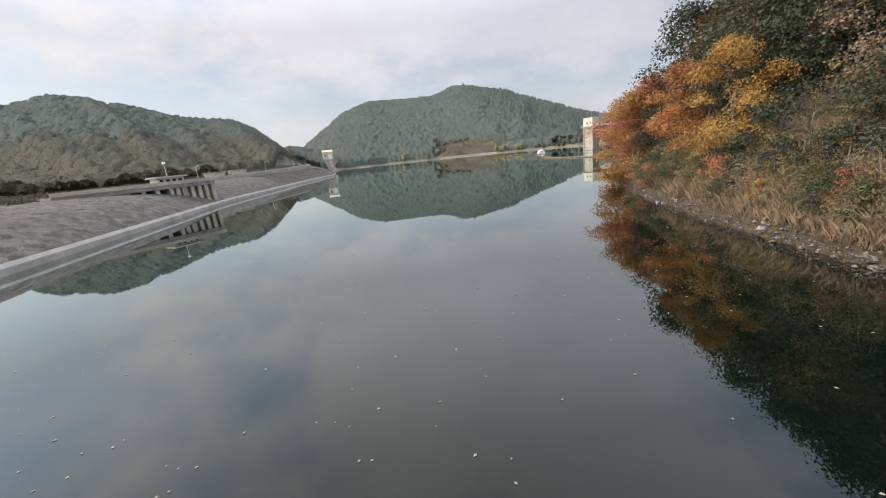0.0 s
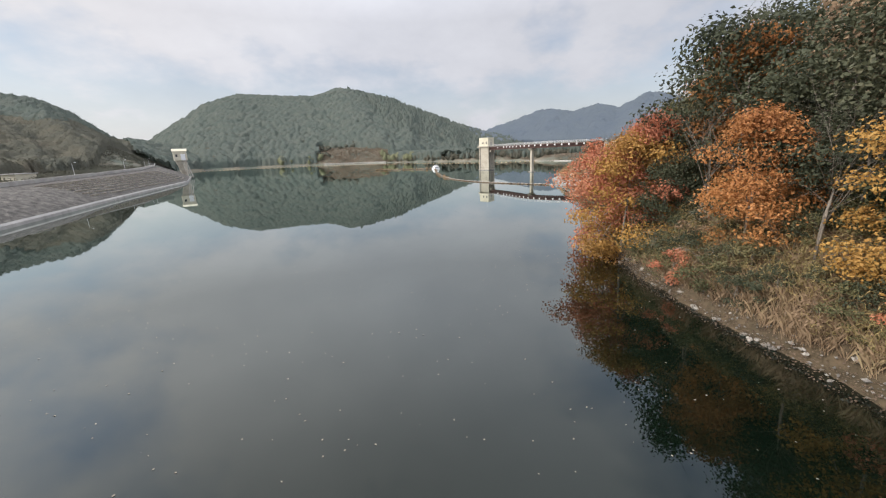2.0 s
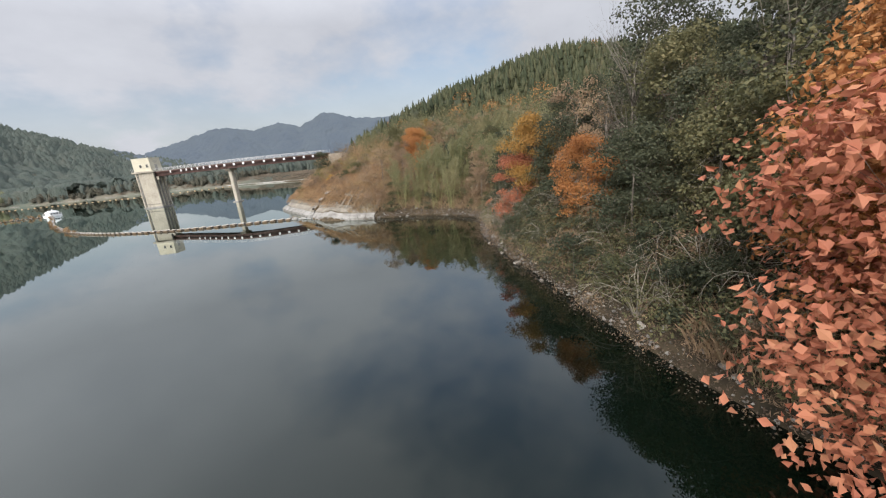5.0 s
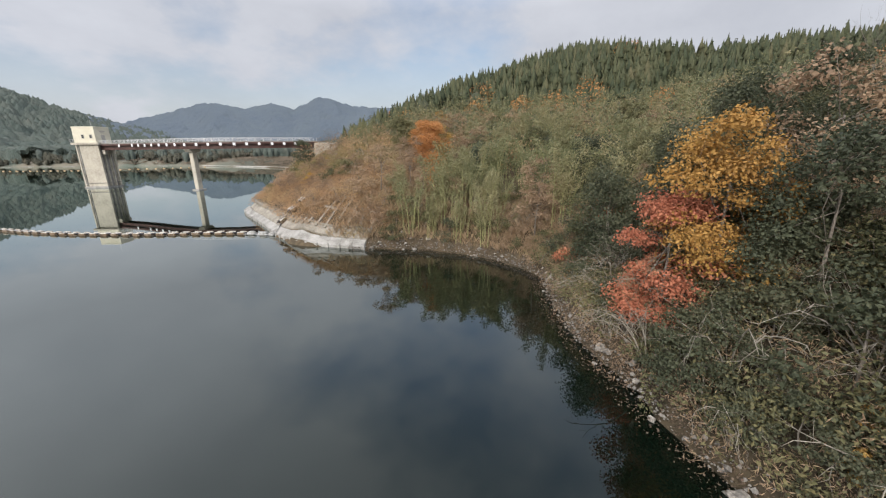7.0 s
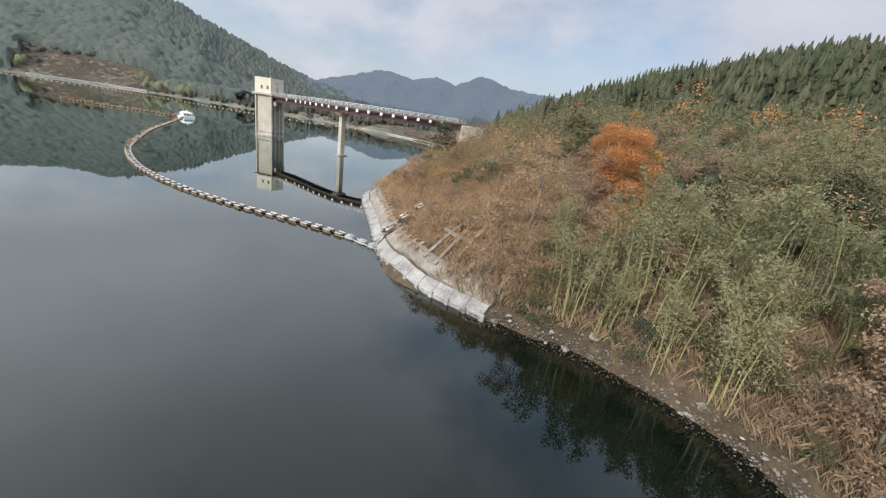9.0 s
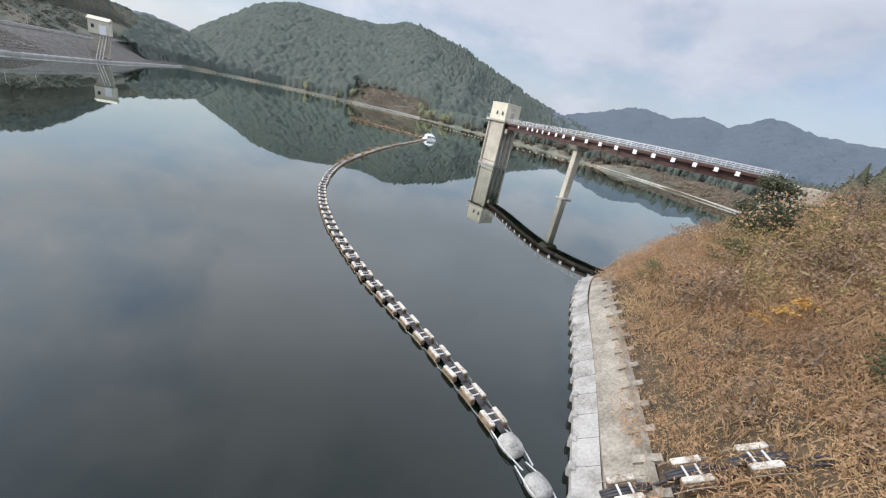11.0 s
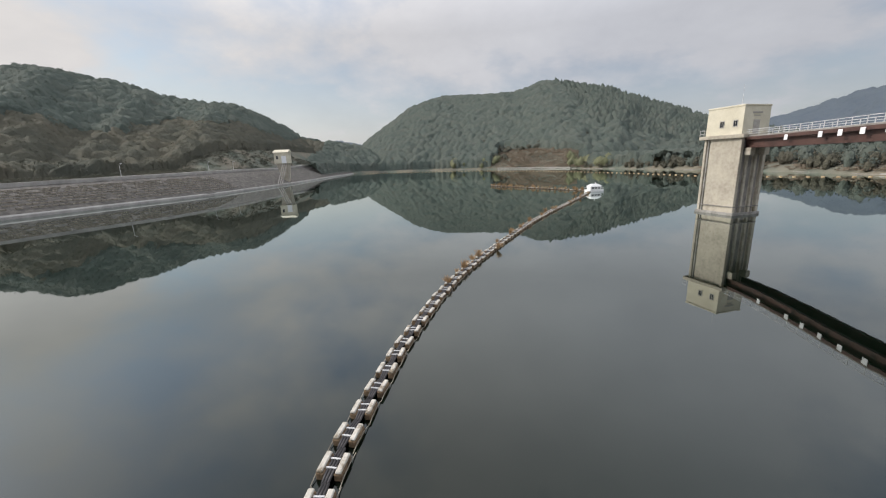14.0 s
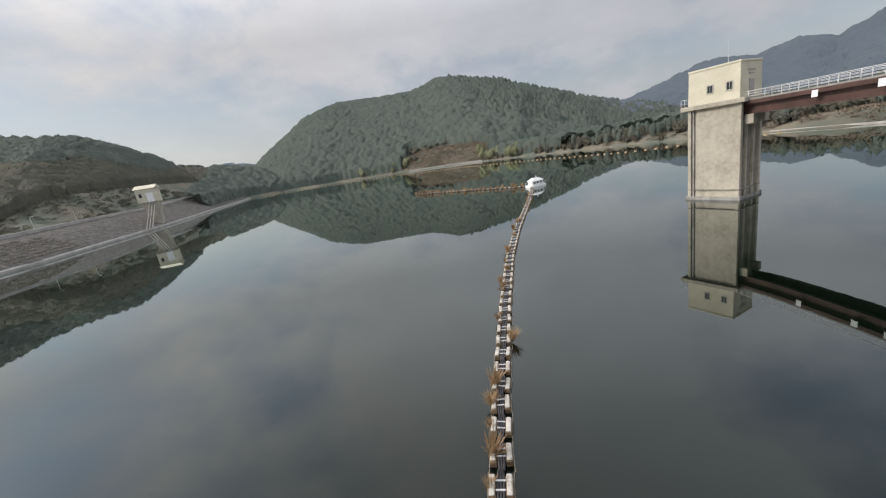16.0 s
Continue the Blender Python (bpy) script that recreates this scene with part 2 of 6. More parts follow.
M_LITTER = foliage("fallen_leaf_litter", [(0.05, 0.035, 0.024), (0.095, 0.065, 0.042), (0.15, 0.1, 0.065), (0.22, 0.16, 0.11)], 0.5)
M_DRYGRASS = foliage("withered_grass", [(0.13, 0.08, 0.045), (0.21, 0.14, 0.075), (0.3, 0.2, 0.11), (0.32, 0.25, 0.12)], 0.3)
M_WILLOW = foliage("pale_willow_leaves", [(0.13, 0.145, 0.075), (0.19, 0.205, 0.1), (0.25, 0.255, 0.13), (0.31, 0.29, 0.16)], 0.05, 0.35, 0.85, 0.6, 0.2)
M_TERRACE = foliage("terrace_dry_grass", [(0.16, 0.13, 0.09), (0.21, 0.165, 0.11), (0.26, 0.2, 0.135), (0.21, 0.2, 0.12)], 0.05, 0.3, 0.9, 0.8, 0.1)
M_OLIVETAN = foliage("olive_tan_brush", [(0.12, 0.1, 0.042), (0.2, 0.165, 0.068), (0.29, 0.225, 0.095), (0.33, 0.225, 0.1)], 0.22, mute=0.0)
M_BRUSH = foliage("autumn_brush", [(0.165, 0.099, 0.055), (0.297, 0.183, 0.099), (0.407, 0.260, 0.141), (0.418, 0.322, 0.154)], 0.22, mute=0.0)
M_BAMBOO = foliage("bamboo_leaves", [(0.098, 0.113, 0.049), (0.172, 0.176, 0.080), (0.254, 0.231, 0.113), (0.344, 0.281, 0.143)], spread=0.3, mute=0.08)
M_GROVE = foliage("bamboo_grove_leaves", [(0.072, 0.087, 0.040), (0.121, 0.131, 0.060), (0.184, 0.174, 0.084), (0.281, 0.223, 0.112)], 0.14, spread=0.5, mute=0.04)
M_CEDAR = foliage("cedar_needles", [(0.029, 0.041, 0.020), (0.056, 0.070, 0.032), (0.091, 0.097, 0.042), (0.145, 0.123, 0.057)], 0.13, 0.2, 0.8, 0.25, spread=0.5, clump=0.5)
# mixed greens, paled and greyed in colour to stand for haze
M_FARWOOD_HAZED = foliage("hazed_mixed_woods", [(0.08, 0.108, 0.092), (0.115, 0.143, 0.12), (0.15, 0.168, 0.138), (0.205, 0.178, 0.132)], 0.05, 0.4, 0.9, 0.5, 0.08, 0.05, clump=1.6)
# russet and olive, with some haze grey mixed into the colour
M_FARBROWN_HAZED = foliage("hazed_bare_woods", [(0.071, 0.081, 0.064), (0.103, 0.107, 0.081), (0.137, 0.129, 0.093), (0.181, 0.139, 0.095)], 0.045, 0.4, 0.9, 0.5, 0.08, 0.05, clump=1.5)
# the blue-grey of distance haze is put into these leaf colours
M_MOUNT_HAZED = foliage("mountain_woods", [(0.149, 0.192, 0.237), (0.168, 0.207, 0.248), (0.184, 0.223, 0.253), (0.208, 0.233, 0.253)], 0.01, 0.45, 0.9, 0.9, 0.04, 0.0, clump=3.0)


def ground_material():
    m, t, b = material("hillside_ground", 0.95)
    L = t.links.new
    g = t.nodes.new("ShaderNodeNewGeometry")
    n1 = t.nodes.new("ShaderNodeTexNoise")
    n1.inputs["Scale"].default_value, n1.inputs["Detail"].default_value = 0.05, 8
    n2 = t.nodes.new("ShaderNodeTexNoise")
    n2.inputs["Scale"].default_value, n2.inputs["Detail"].default_value = 1.3, 6
    L(g.outputs["Position"], n1.inputs["Vector"])
    L(g.outputs["Position"], n2.inputs["Vector"])
    mx = t.nodes.new("ShaderNodeMixRGB")
    mx.inputs[0].default_value = 0.45
    L(n1.outputs["Fac"], mx.inputs[1])
    L(n2.outputs["Fac"], mx.inputs[2])
    r = t.nodes.new("ShaderNodeValToRGB")
    e = r.color_ramp.elements
    e[0].position, e[0].color = 0.34, (0.026, 0.022, 0.014, 1)
    e[1].position, e[1].color = 0.66, (0.12, 0.086, 0.052, 1)
    k = e.new(0.5)
    k.color = (0.066, 0.05, 0.029, 1)
    L(mx.outputs[0], r.inputs[0])
    # near banks are under litter; the hills' low scrub is paled with distance to match the hazed woods
    ds = t.nodes.new("ShaderNodeVectorMath")
    ds.operation = "DISTANCE"
    ds.inputs[1].default_value = (10, -130, 0)
    L(g.outputs["Position"], ds.inputs[0])
    mr = t.nodes.new("ShaderNodeMapRange")
    mr.inputs["From Min"].default_value, mr.inputs["From Max"].default_value = 190, 260
    L(ds.outputs["Value"], mr.inputs["Value"])
    far = t.nodes.new("ShaderNodeValToRGB")
    f = far.color_ramp.elements
    f[0].position, f[0].color = 0.38, (0.1, 0.115, 0.09, 1)
    f[1].position, f[1].color = 0.62, (0.175, 0.155, 0.115, 1)
    L(n1.outputs["Fac"], far.inputs[0])
    cv = t.nodes.new("ShaderNodeMixRGB")
    L(mr.outputs[0], cv.inputs[0])
    L(r.outputs[0], cv.inputs[1])
    L(far.outputs[0], cv.inputs[2])
    L(cv.outputs[0], b.inputs["Base Color"])
    bp = t.nodes.new("ShaderNodeBump")
    bp.inputs["Strength"].default_value, bp.inputs["Distance"].default_value = 0.7, 0.3
    L(n2.outputs["Fac"], bp.inputs["Height"])
    L(bp.outputs[0], b.inputs["Normal"])
    return m


def water_material():
    m, t, b = material("still_lake_water", 0.9, 0.0, 0.0)
    L = t.links.new
    g = t.nodes.new("ShaderNodeNewGeometry")
    n = t.nodes.new("ShaderNodeTexNoise")
    n.inputs["Scale"].default_value, n.inputs["Detail"].default_value = 0.05, 4
    L(g.outputs["Position"], n.inputs["Vector"])
    r = t.nodes.new("ShaderNodeValToRGB")
    e = r.color_ramp.elements
    e[0].position, e[0].color = 0.3, (0.0012, 0.0034, 0.0019, 1)
    e[1].position, e[1].color = 0.7, (0.0018, 0.0048, 0.0026, 1)
    L(n.outputs["Fac"], r.inputs[0])
    L(r.outputs[0], b.inputs["Base Color"])
    w = t.nodes.new("ShaderNodeTexNoise")
    w.inputs["Scale"].default_value, w.inputs["Detail"].default_value = 1.1, 3
    L(g.outputs["Position"], w.inputs["Vector"])
    bp = t.nodes.new("ShaderNodeBump")
    bp.inputs["Strength"].default_value, bp.inputs["Distance"].default_value = 0.06, 0.012
    L(w.outputs["Fac"], bp.inputs["Height"])
    gl = t.nodes.new("ShaderNodeBsdfGlossy")
    gl.inputs["Roughness"].default_value = 0.015
    gl.inputs["Color"].default_value = (0.94, 0.99, 0.965, 1)
    L(bp.outputs[0], gl.inputs["Normal"])
    lw = t.nodes.new("ShaderNodeLayerWeight")
    lw.inputs["Blend"].default_value = 0.5
    pw = t.nodes.new("ShaderNodeMath")
    pw.operation = "POWER"
    pw.inputs[1].default_value = 3.15
    L(lw.outputs["Facing"], pw.inputs[0])
    sc = t.nodes.new("ShaderNodeMath")
    sc.operation = "MULTIPLY_ADD"
    sc.inputs[1].default_value, sc.inputs[2].default_value = 0.975, 0.02
    L(pw.outputs[0], sc.inputs[0])
    mx = t.nodes.new("ShaderNodeMixShader")
    L(sc.outputs[0], mx.inputs[0])
    L(b.outputs[0], mx.inputs[1])
    L(gl.outputs[0], mx.inputs[2])
    L(mx.outputs[0], t.nodes["Material Output"].inputs["Surface"])
    return m


M_GROUND, M_WATER = ground_material(), water_material()


# ---- building helpers ----
def mesh_from(name, verts, faces, mat, smooth=False):
    me = bpy.data.meshes.new(name)
    me.from_pydata([tuple(v) for v in verts] if not isinstance(verts, np.ndarray) else verts.tolist(), [], faces if not isinstance(faces, np.ndarray) else faces.tolist())
    me.materials.append(mat)
    if smooth:
        me.polygons.foreach_set("use_smooth", [True] * len(me.polygons))
    me.update()
    return me


def solid(name, bm, mat, smooth=False):
    me = bpy.data.meshes.new(name)
    bm.normal_update()
    bm.to_mesh(me)
    bm.free()
    me.materials.append(mat)
    if smooth:
        me.polygons.foreach_set("use_smooth", [True] * len(me.polygons))
    return me


def part(name, bm, mat, parent=None, label="", smooth=False):
    me = bm if isinstance(bm, bpy.types.Mesh) else solid(name, bm, mat, smooth)
    ob = new(name, me)
    if parent is not None:
        ob.parent = parent
    if label:
        tagged(ob, label)
    return ob


def thing(name, label, category, m=None, group="", kind=""):
    e = new(name)
    if m is not None:
        e.matrix_world = m
    return tagged(e, label, category, group, kind)


def box(bm, x0, x1, y0, y1, z0, z1, bevel=0.0, m=None):
    r = bmesh.ops.create_cube(bm, size=1)
    vs = r["verts"]
    for v in vs:
        v.co = Vector(((x0 + x1) / 2 + v.co.x * (x1 - x0), (y0 + y1) / 2 + v.co.y * (y1 - y0), (z0 + z1) / 2 + v.co.z * (z1 - z0)))
    if bevel:
        es = list({e for v in vs for e in v.link_edges})
        out = bmesh.ops.bevel(bm, geom=es, offset=bevel, segments=1, affect="EDGES")
        vs = list({v for f in out["faces"] for v in f.verts} | {v for v in vs if v.is_valid})
    if m is not None:
        bmesh.ops.transform(bm, matrix=m, verts=vs)
    return vs


def boxes(*args, bevel=0.0):
    bm = bmesh.new()
    for a in args:
        box(bm, *a, bevel=bevel)
    return bm


def tube(V, F, path, radii, sides=6):
    """Adds a tapered tube along path to the vertex and face lists."""
    base, n = len(V), len(path)
    for i, p in enumerate(path):
        a = path[max(i - 1, 0)]
        b = path[min(i + 1, n - 1)]
        d = (Vector(b) - Vector(a)).normalized()
        s = d.orthogonal().normalized()
        u = d.cross(s)
        for k in range(sides):
            c = 2 * math.pi * k / sides
            V.append(Vector(p) + (s * math.cos(c) + u * math.sin(c)) * radii[i])
    for i in range(n - 1):
        for k in range(sides):
            k2 = (k + 1) % sides
            F.append((base + i * sides + k, base + i * sides + k2, base + (i + 1) * sides + k2, base + (i + 1) * sides + k))
    F.append(tuple(base + (n - 1) * sides + k for k in range(sides)))
    F.append(tuple(base + k for k in reversed(range(sides))))


# ---- terrain ----
SHORE = [(-62, -330), (-64, -260), (-64, -225), (-63.5, -207), (-62.5, -198), (-61.3, -190), (-59, -179), (-55, -170), (-50, -163.5),
         (-44.7, -159), (-40, -155), (-35, -150.7), (-29, -146), (-24, -143.3), (-19, -141.5), (-16.5, -138), (-15, -133), (-15.2, -127),
         (-18.4, -119.5), (-20.1, -112), (-18, -106.8), (-14.0, -99), (-8.7, -87), (2, -76), (25, -58), (55, -38), (80, -24), (95, -8),
         (100, 30), (102, 70), (98, 110), (92, 150), (72, 205), (38, 270), (-20, 365), (-100, 415), (-180, 425), (-250, 400),
         (-262, 360), (-215, 222), (-182, 130), (-160, 50), (-152, -40), (-142, -120), (-122, -195), (-105, -270), (-100, -330)]
POLY = np.array(SHORE, float)
# knolls: x, y, ground height, reach
HILLS = [(90, -42, 16, 60), (45, -78, 17, 52), (36, -100, 17, 60), (40, -124, 17, 62), (34, -142, 16, 58), (30, -165, 18, 60), (76, -200, 26, 100), (130, -220, 20, 120),
         (75, -15, 12, 55), (42, -55, 11, 60), (15, -85, 8.5, 42), (12, -114, 13, 46),
         (-22, -172, 17, 52), (-24, -205, 21, 60), (-25, -240, 21, 62), (-25, -300, 21, 66)]
# long ridges as seen round the lake: bearing from REF, distance, ground height, reach towards the lake
REF = (-50.0, -140.0)
WEST_RIDGE = [(-150, 560, 29, 320), (-120, 540, 29, 320), (-95, 520, 29, 300), (-75, 515, 29, 290), (-66, 512, 38, 285), (-62, 512, 56, 280), (-58, 512, 82, 278), (-54, 511, 95, 275), (-50, 510, 96, 268), (-47, 508, 91, 260), (-43, 503, 76, 250), (-39, 498, 72, 245),
              (-36, 496, 74, 242), (-33, 495, 80, 240), (-30, 515, 78, 215), (-28, 540, 71, 195), (-26, 560, 63, 175), (-23.5, 590, 54, 150), (-21.5, 600, 36, 110), (-20, 600, 10, 60)]
NORTH_RIDGE = [(-25, 880, 21, 160), (-23, 885, 52, 240), (-20, 885, 88, 290), (-17, 885, 141, 330), (-13, 880, 192, 400), (-9, 880, 195, 410), (-5.5, 880, 188, 405), (-3, 880, 186, 400), (-1, 880, 210, 410), (0.6, 880, 236, 425), (2, 880, 226, 420), (3.2, 880, 204, 410),
               (5, 880, 180, 400), (7, 880, 162, 380), (11, 885, 128, 350), (14.5, 890, 99, 320), (18, 890, 71, 290), (22.5, 900, 48, 250), (28, 920, 28, 200), (34, 930, 8, 80)]
MOUNTAINS = [(18, 1500, 20, 300), (22, 1500, 65, 420), (26, 1500, 102, 480), (29, 1500, 128, 500), (32, 1500, 144, 520), (36, 1500, 137, 520), (39, 1500, 151, 520), (41.5, 1500, 134, 520), (45, 1500, 174, 560), (48, 1500, 157, 520), (52, 1500, 144, 500),
             (58, 1500, 139, 500), (70, 1500, 129, 500), (110, 1500, 124, 500), (150, 1500, 105, 500), (200, 1500, 105, 500)]
HEADLAND = [(47, 128, 9, 40), (51, 130, 19, 52), (54, 135, 25, 58), (57, 140, 34.5, 64), (60.5, 145, 39.5, 68), (64, 150, 44.5, 72), (68, 155, 48.5, 75), (74, 160, 52, 78), (82, 160, 51, 80), (89, 155, 43.5, 76), (95, 150, 35.5, 74),
            (100, 150, 33.5, 74), (110, 150, 33, 80), (130, 150, 28, 80), (150, 150, 24, 80)]
GAP = [(-160, 1500, 110, 500), (-105, 1500, 100, 500), (-60, 1500, 75, 500), (-40, 1500, 62, 500), (-33, 1550, 78, 500), (-28, 1600, 92, 500), (-25, 1600, 80, 500), (-20, 1600, 40, 400)]
HILLA = np.array(HILLS, float)


def shore_distance(x, y):
    """Distance to the shoreline; negative over the lake."""
    a, b = POLY, np.roll(POLY, -1, 0)
    best = np.full(x.shape, 1e9)
    inside = np.zeros(x.shape, bool)
    for (ax, ay), (bx, by) in zip(a, b):
        dx, dy = bx - ax, by - ay
        t = np.clip(((x - ax) * dx + (y - ay) * dy) / (dx * dx + dy * dy), 0, 1)
        best = np.minimum(best, (x - ax - t * dx) ** 2 + (y - ay - t * dy) ** 2)
        if dy:
            inside ^= ((ay > y) != (by > y)) & (x < ax + (y - ay) * dx / dy)
    d = np.sqrt(best)
    return np.where(inside, -d, d)


def wobble(x, y, s):
    return (np.sin(x / s + 1.3 * np.sin(y / s * 0.7)) + np.sin(y / s * 1.17 + 1.7 * np.sin(x / s * 0.61)) + 0.6 * np.sin((x + y) / s * 2.3) + 0.5 * np.sin((x - y) / s * 3.1)) / 3.1


def ground(x, y, cut=True):
    """Height of the land; cut keeps it below the water under the dam's own facing."""
    x, y = np.asarray(x, float), np.asarray(y, float)
    d = shore_distance(x, y)
    acc = np.zeros(x.shape)
    for hx, hy, hz, hr in HILLA:
        q = np.hypot(x - hx, y - hy) / hr
        acc += (hz * np.clip(1 - q, 0, 1) ** 0.9) ** 7
    bear = np.degrees(np.arctan2(x - REF[0], y - REF[1]))
    dist = np.hypot(x - REF[0], y - REF[1])
    for ridge in (WEST_RIDGE, NORTH_RIDGE, MOUNTAINS, HEADLAND, GAP):
        b_, d_, z_, r_ = np.array(ridge, float).T
        bb = np.where(bear < b_[0], bear + 360, bear) if b_[-1] > 180 else bear
        rz, rd, rr = np.interp(bb, b_, z_, left=0, right=0), np.interp(bb, b_, d_), np.interp(bb, b_, r_)
        off = dist - rd
        q = np.where(off < 0, -off / rr, off / (rr * 1.6))
        spur = 1 + (0.15 * np.sin(bb * 0.83 + 1.0 + off / 130) + 0.12 * np.sin(bb * 0.37 + 2.0) + 0.08 * np.sin(bb * 1.71 - off / 90)) * np.clip(-off / rr, 0, 1)
        acc += (rz * spur * np.clip(1 - q, 0, 1) ** 0.85) ** 7
    h = acc ** (1 / 7.0)
    h = h * (1 + 0.05 * wobble(x, y, 37)) + 1.2 * wobble(x, y, 23) * np.clip(h / 20, 0, 1)
    near = (x > -75) & (x < 140) & (y < -20)
    lim = np.where(near, np.where(y < -150, 1.0, 0.8), 0.5)
    dam = (x < -90) & (y < 225)
    plain = np.where(dam, np.interp(y, [-100, 0, 110], [5.6, 7.6, 11.0]), 4.5) + 0.012 * np.clip(d, 0, 400)
    h = np.maximum(h, plain)
    # the headland is steep at the water, then climbs more gently
    run = np.where(near & (y > -150), np.minimum(d, 6) + 0.62 * np.clip(d - 6, 0, None), d)
    rise = 0.35 + lim * run + np.where((x < -170) & (y < 345), 0.008, 0) * np.clip(d - 24, 0, 400) ** 2
    h = np.where(d > 0, (h ** -3.0 + np.maximum(rise, 0.05) ** -3.0) ** (-1 / 3.0), 0)
    if cut:
        h = np.where((x < -90) & (y < 340) & (d < 9), np.minimum(h, -1.5), h)
    bed = np.maximum(-0.5 * -d - 0.2, -7)
    return np.where(d > 0, h, bed)


def terrain():
    def axis(lo, hi, c, fine, n):
        t = np.linspace(-1, 1, n)
        s = np.sinh(t * 5.2) / np.sinh(5.2)
        return np.where(s < 0, c + s * (c - lo), c + s * (hi - c))
    xs, ys = axis(-4200, 4200, -30, 2, 300), axis(-4200, 4200, -140, 2, 300)
    X, Y = np.meshgrid(xs, ys)
    Z = ground(X, Y)
    n = len(xs)
    V = np.stack([X.ravel(), Y.ravel(), Z.ravel()], 1)
    i = np.arange((n - 1) * n).reshape(n - 1, n)[:, :-1].ravel()
    F = np.stack([i, i + 1, i + n + 1, i + n], 1)
    tagged(new("ground", mesh_from("ground", V, F, M_GROUND, True)), "brown leaf-littered hills around a reservoir", "ground", kind="structure")


terrain()
wm = bmesh.new()
bmesh.ops.create_grid(wm, x_segments=1, y_segments=1, size=1)
for v in wm.verts:
    v.co = Vector((-60 + v.co.x * 330, 60 + v.co.y * 420, 0))
tagged(new("water", solid("water", wm, M_WATER)), "still dark green reservoir water reflecting hills and sky", "water", kind="structure")


# ---- foliage builders ----
def leaf_quads(rng, P, size, up=0.0, outward=None, aspect=0.7):
    """One small bent leaf, two triangles on four corners, at each point of P."""
    n = len(P)
    a = rng.normal(size=(n, 3))
    if outward is not None:
        a = a * 0.75 + outward
    a[:, 2] += up
    a /= np.linalg.norm(a, axis=1)[:, None] + 1e-9
    r = rng.normal(size=(n, 3))
    b = np.cross(a, r)
    b /= np.linalg.norm(b, axis=1)[:, None] + 1e-9
    c = np.cross(a, b)
    s = (size * rng.uniform(0.6, 1.4, n))[:, None]
    fold = a * s * rng.uniform(-0.3, 0.3, n)[:, None]
    V = np.concatenate([P - b * s * 0.5, P - c * s * 0.5 * aspect + fold, P + b * s * 0.5, P + c * s * 0.5 * aspect + fold], 1).reshape(-1, 3)
    F = (np.arange(n) * 4)[:, None] + np.array([0, 1, 2, 3])
    return V, F


def crown(rng, h, w, n, leaf, base=0.3, lumps=30, fine=1.0):
    """Leaves of a crown h tall and w wide: uneven, flattened sprays round the limbs' ends, with gaps between."""
    t = rng.uniform(0, 1, lumps)
    ang = rng.uniform(0, 2 * math.pi, lumps)
    z = h * (base + (1 - base) * (0.05 + 0.9 * t))
    prof = np.sin(np.pi * (0.17 + 0.74 * t)) ** 0.8
    rad = w * 0.5 * prof * rng.uniform(0.3, 1.0, lumps)
    c = np.stack([np.cos(ang) * rad, np.sin(ang) * rad, z], 1)
    rr = w * rng.uniform(0.09, 0.17, lumps) * fine
    k = rng.choice(lumps, n, p=(rr ** 2) / (rr ** 2).sum())
    d = rng.normal(size=(n, 3))
    d /= np.linalg.norm(d, axis=1)[:, None]
    P = c[k] + d * (rr[k] * rng.uniform(0.35, 1.15, n))[:, None] * np.array([1.15, 1.15, 0.6])
    P[:, 2] -= 0.35 * np.hypot(P[:, 0] - c[k][:, 0], P[:, 1] - c[k][:, 1])
    V, F = leaf_quads(rng, P, leaf, 0.5, d)
    return V, F, c


def trunk_mesh(name, rng, h, targets, r0, mat, lean=0.0, twigs=0):
    V, F = [], []
    top = Vector((lean, lean * 0.4, h * 0.62))
    mid = top * 0.5 + Vector((rng.normal() * 0.12, rng.normal() * 0.12, 0))
    tube(V, F, [Vector((0, 0, -0.4)), mid, top], [r0, r0 * 0.75, r0 * 0.4], 6)
    for c in targets:
        c = Vector(c)
        s = rng.uniform(0.35, 1.0)
        st = mid.lerp(top, min(1, max(0, (s - 0.35) / 0.65))) if s > 0.35 else mid
        m = st.lerp(c, 0.5) + Vector((rng.normal() * 0.25, rng.normal() * 0.25, 0.25))
        tube(V, F, [st, m, c], [r0 * 0.32, r0 * 0.2, r0 * 0.06], 4)
        for _ in range(twigs):
            q = c + Vector(rng.normal(size=3)) * h * 0.11 + Vector((0, 0, 0.05 * h))
            s2 = m.lerp(c, rng.uniform(0.1, 1))
            k = s2.lerp(q, 0.5) + Vector(rng.normal(size=3)) * 0.12
            tube(V, F, [s2, k, q], [r0 * 0.09, r0 * 0.06, r0 * 0.02], 3)
            for _ in range(2):
                q2 = q + Vector(rng.normal(size=3)) * h * 0.05
                tube(V, F, [k.lerp(q, rng.uniform(0.2, 0.9)), q2], [r0 * 0.045, r0 * 0.015], 3)
    return mesh_from(name, V, F, mat, True)


LIB = {}


def tree_kind(key, name, label, leafmat, h, w, n, leaf, count, group, base=0.3, bark=None, seed=0, r0=0.1, lumps=34, fine=1.0):
    rng = np.random.default_rng(seed)
    LIB[key] = []
    for _ in range(count):
        V, F, c = crown(rng, h, w, n, leaf, base, lumps, fine)
        LIB[key].append((name, label, group, trunk_mesh("trunk", rng, h, c[:9] if h > 4 else c[:4], r0, bark or M_BARK, twigs=1 if h > 4 else 0), mesh_from("crown", V, F, leafmat)))


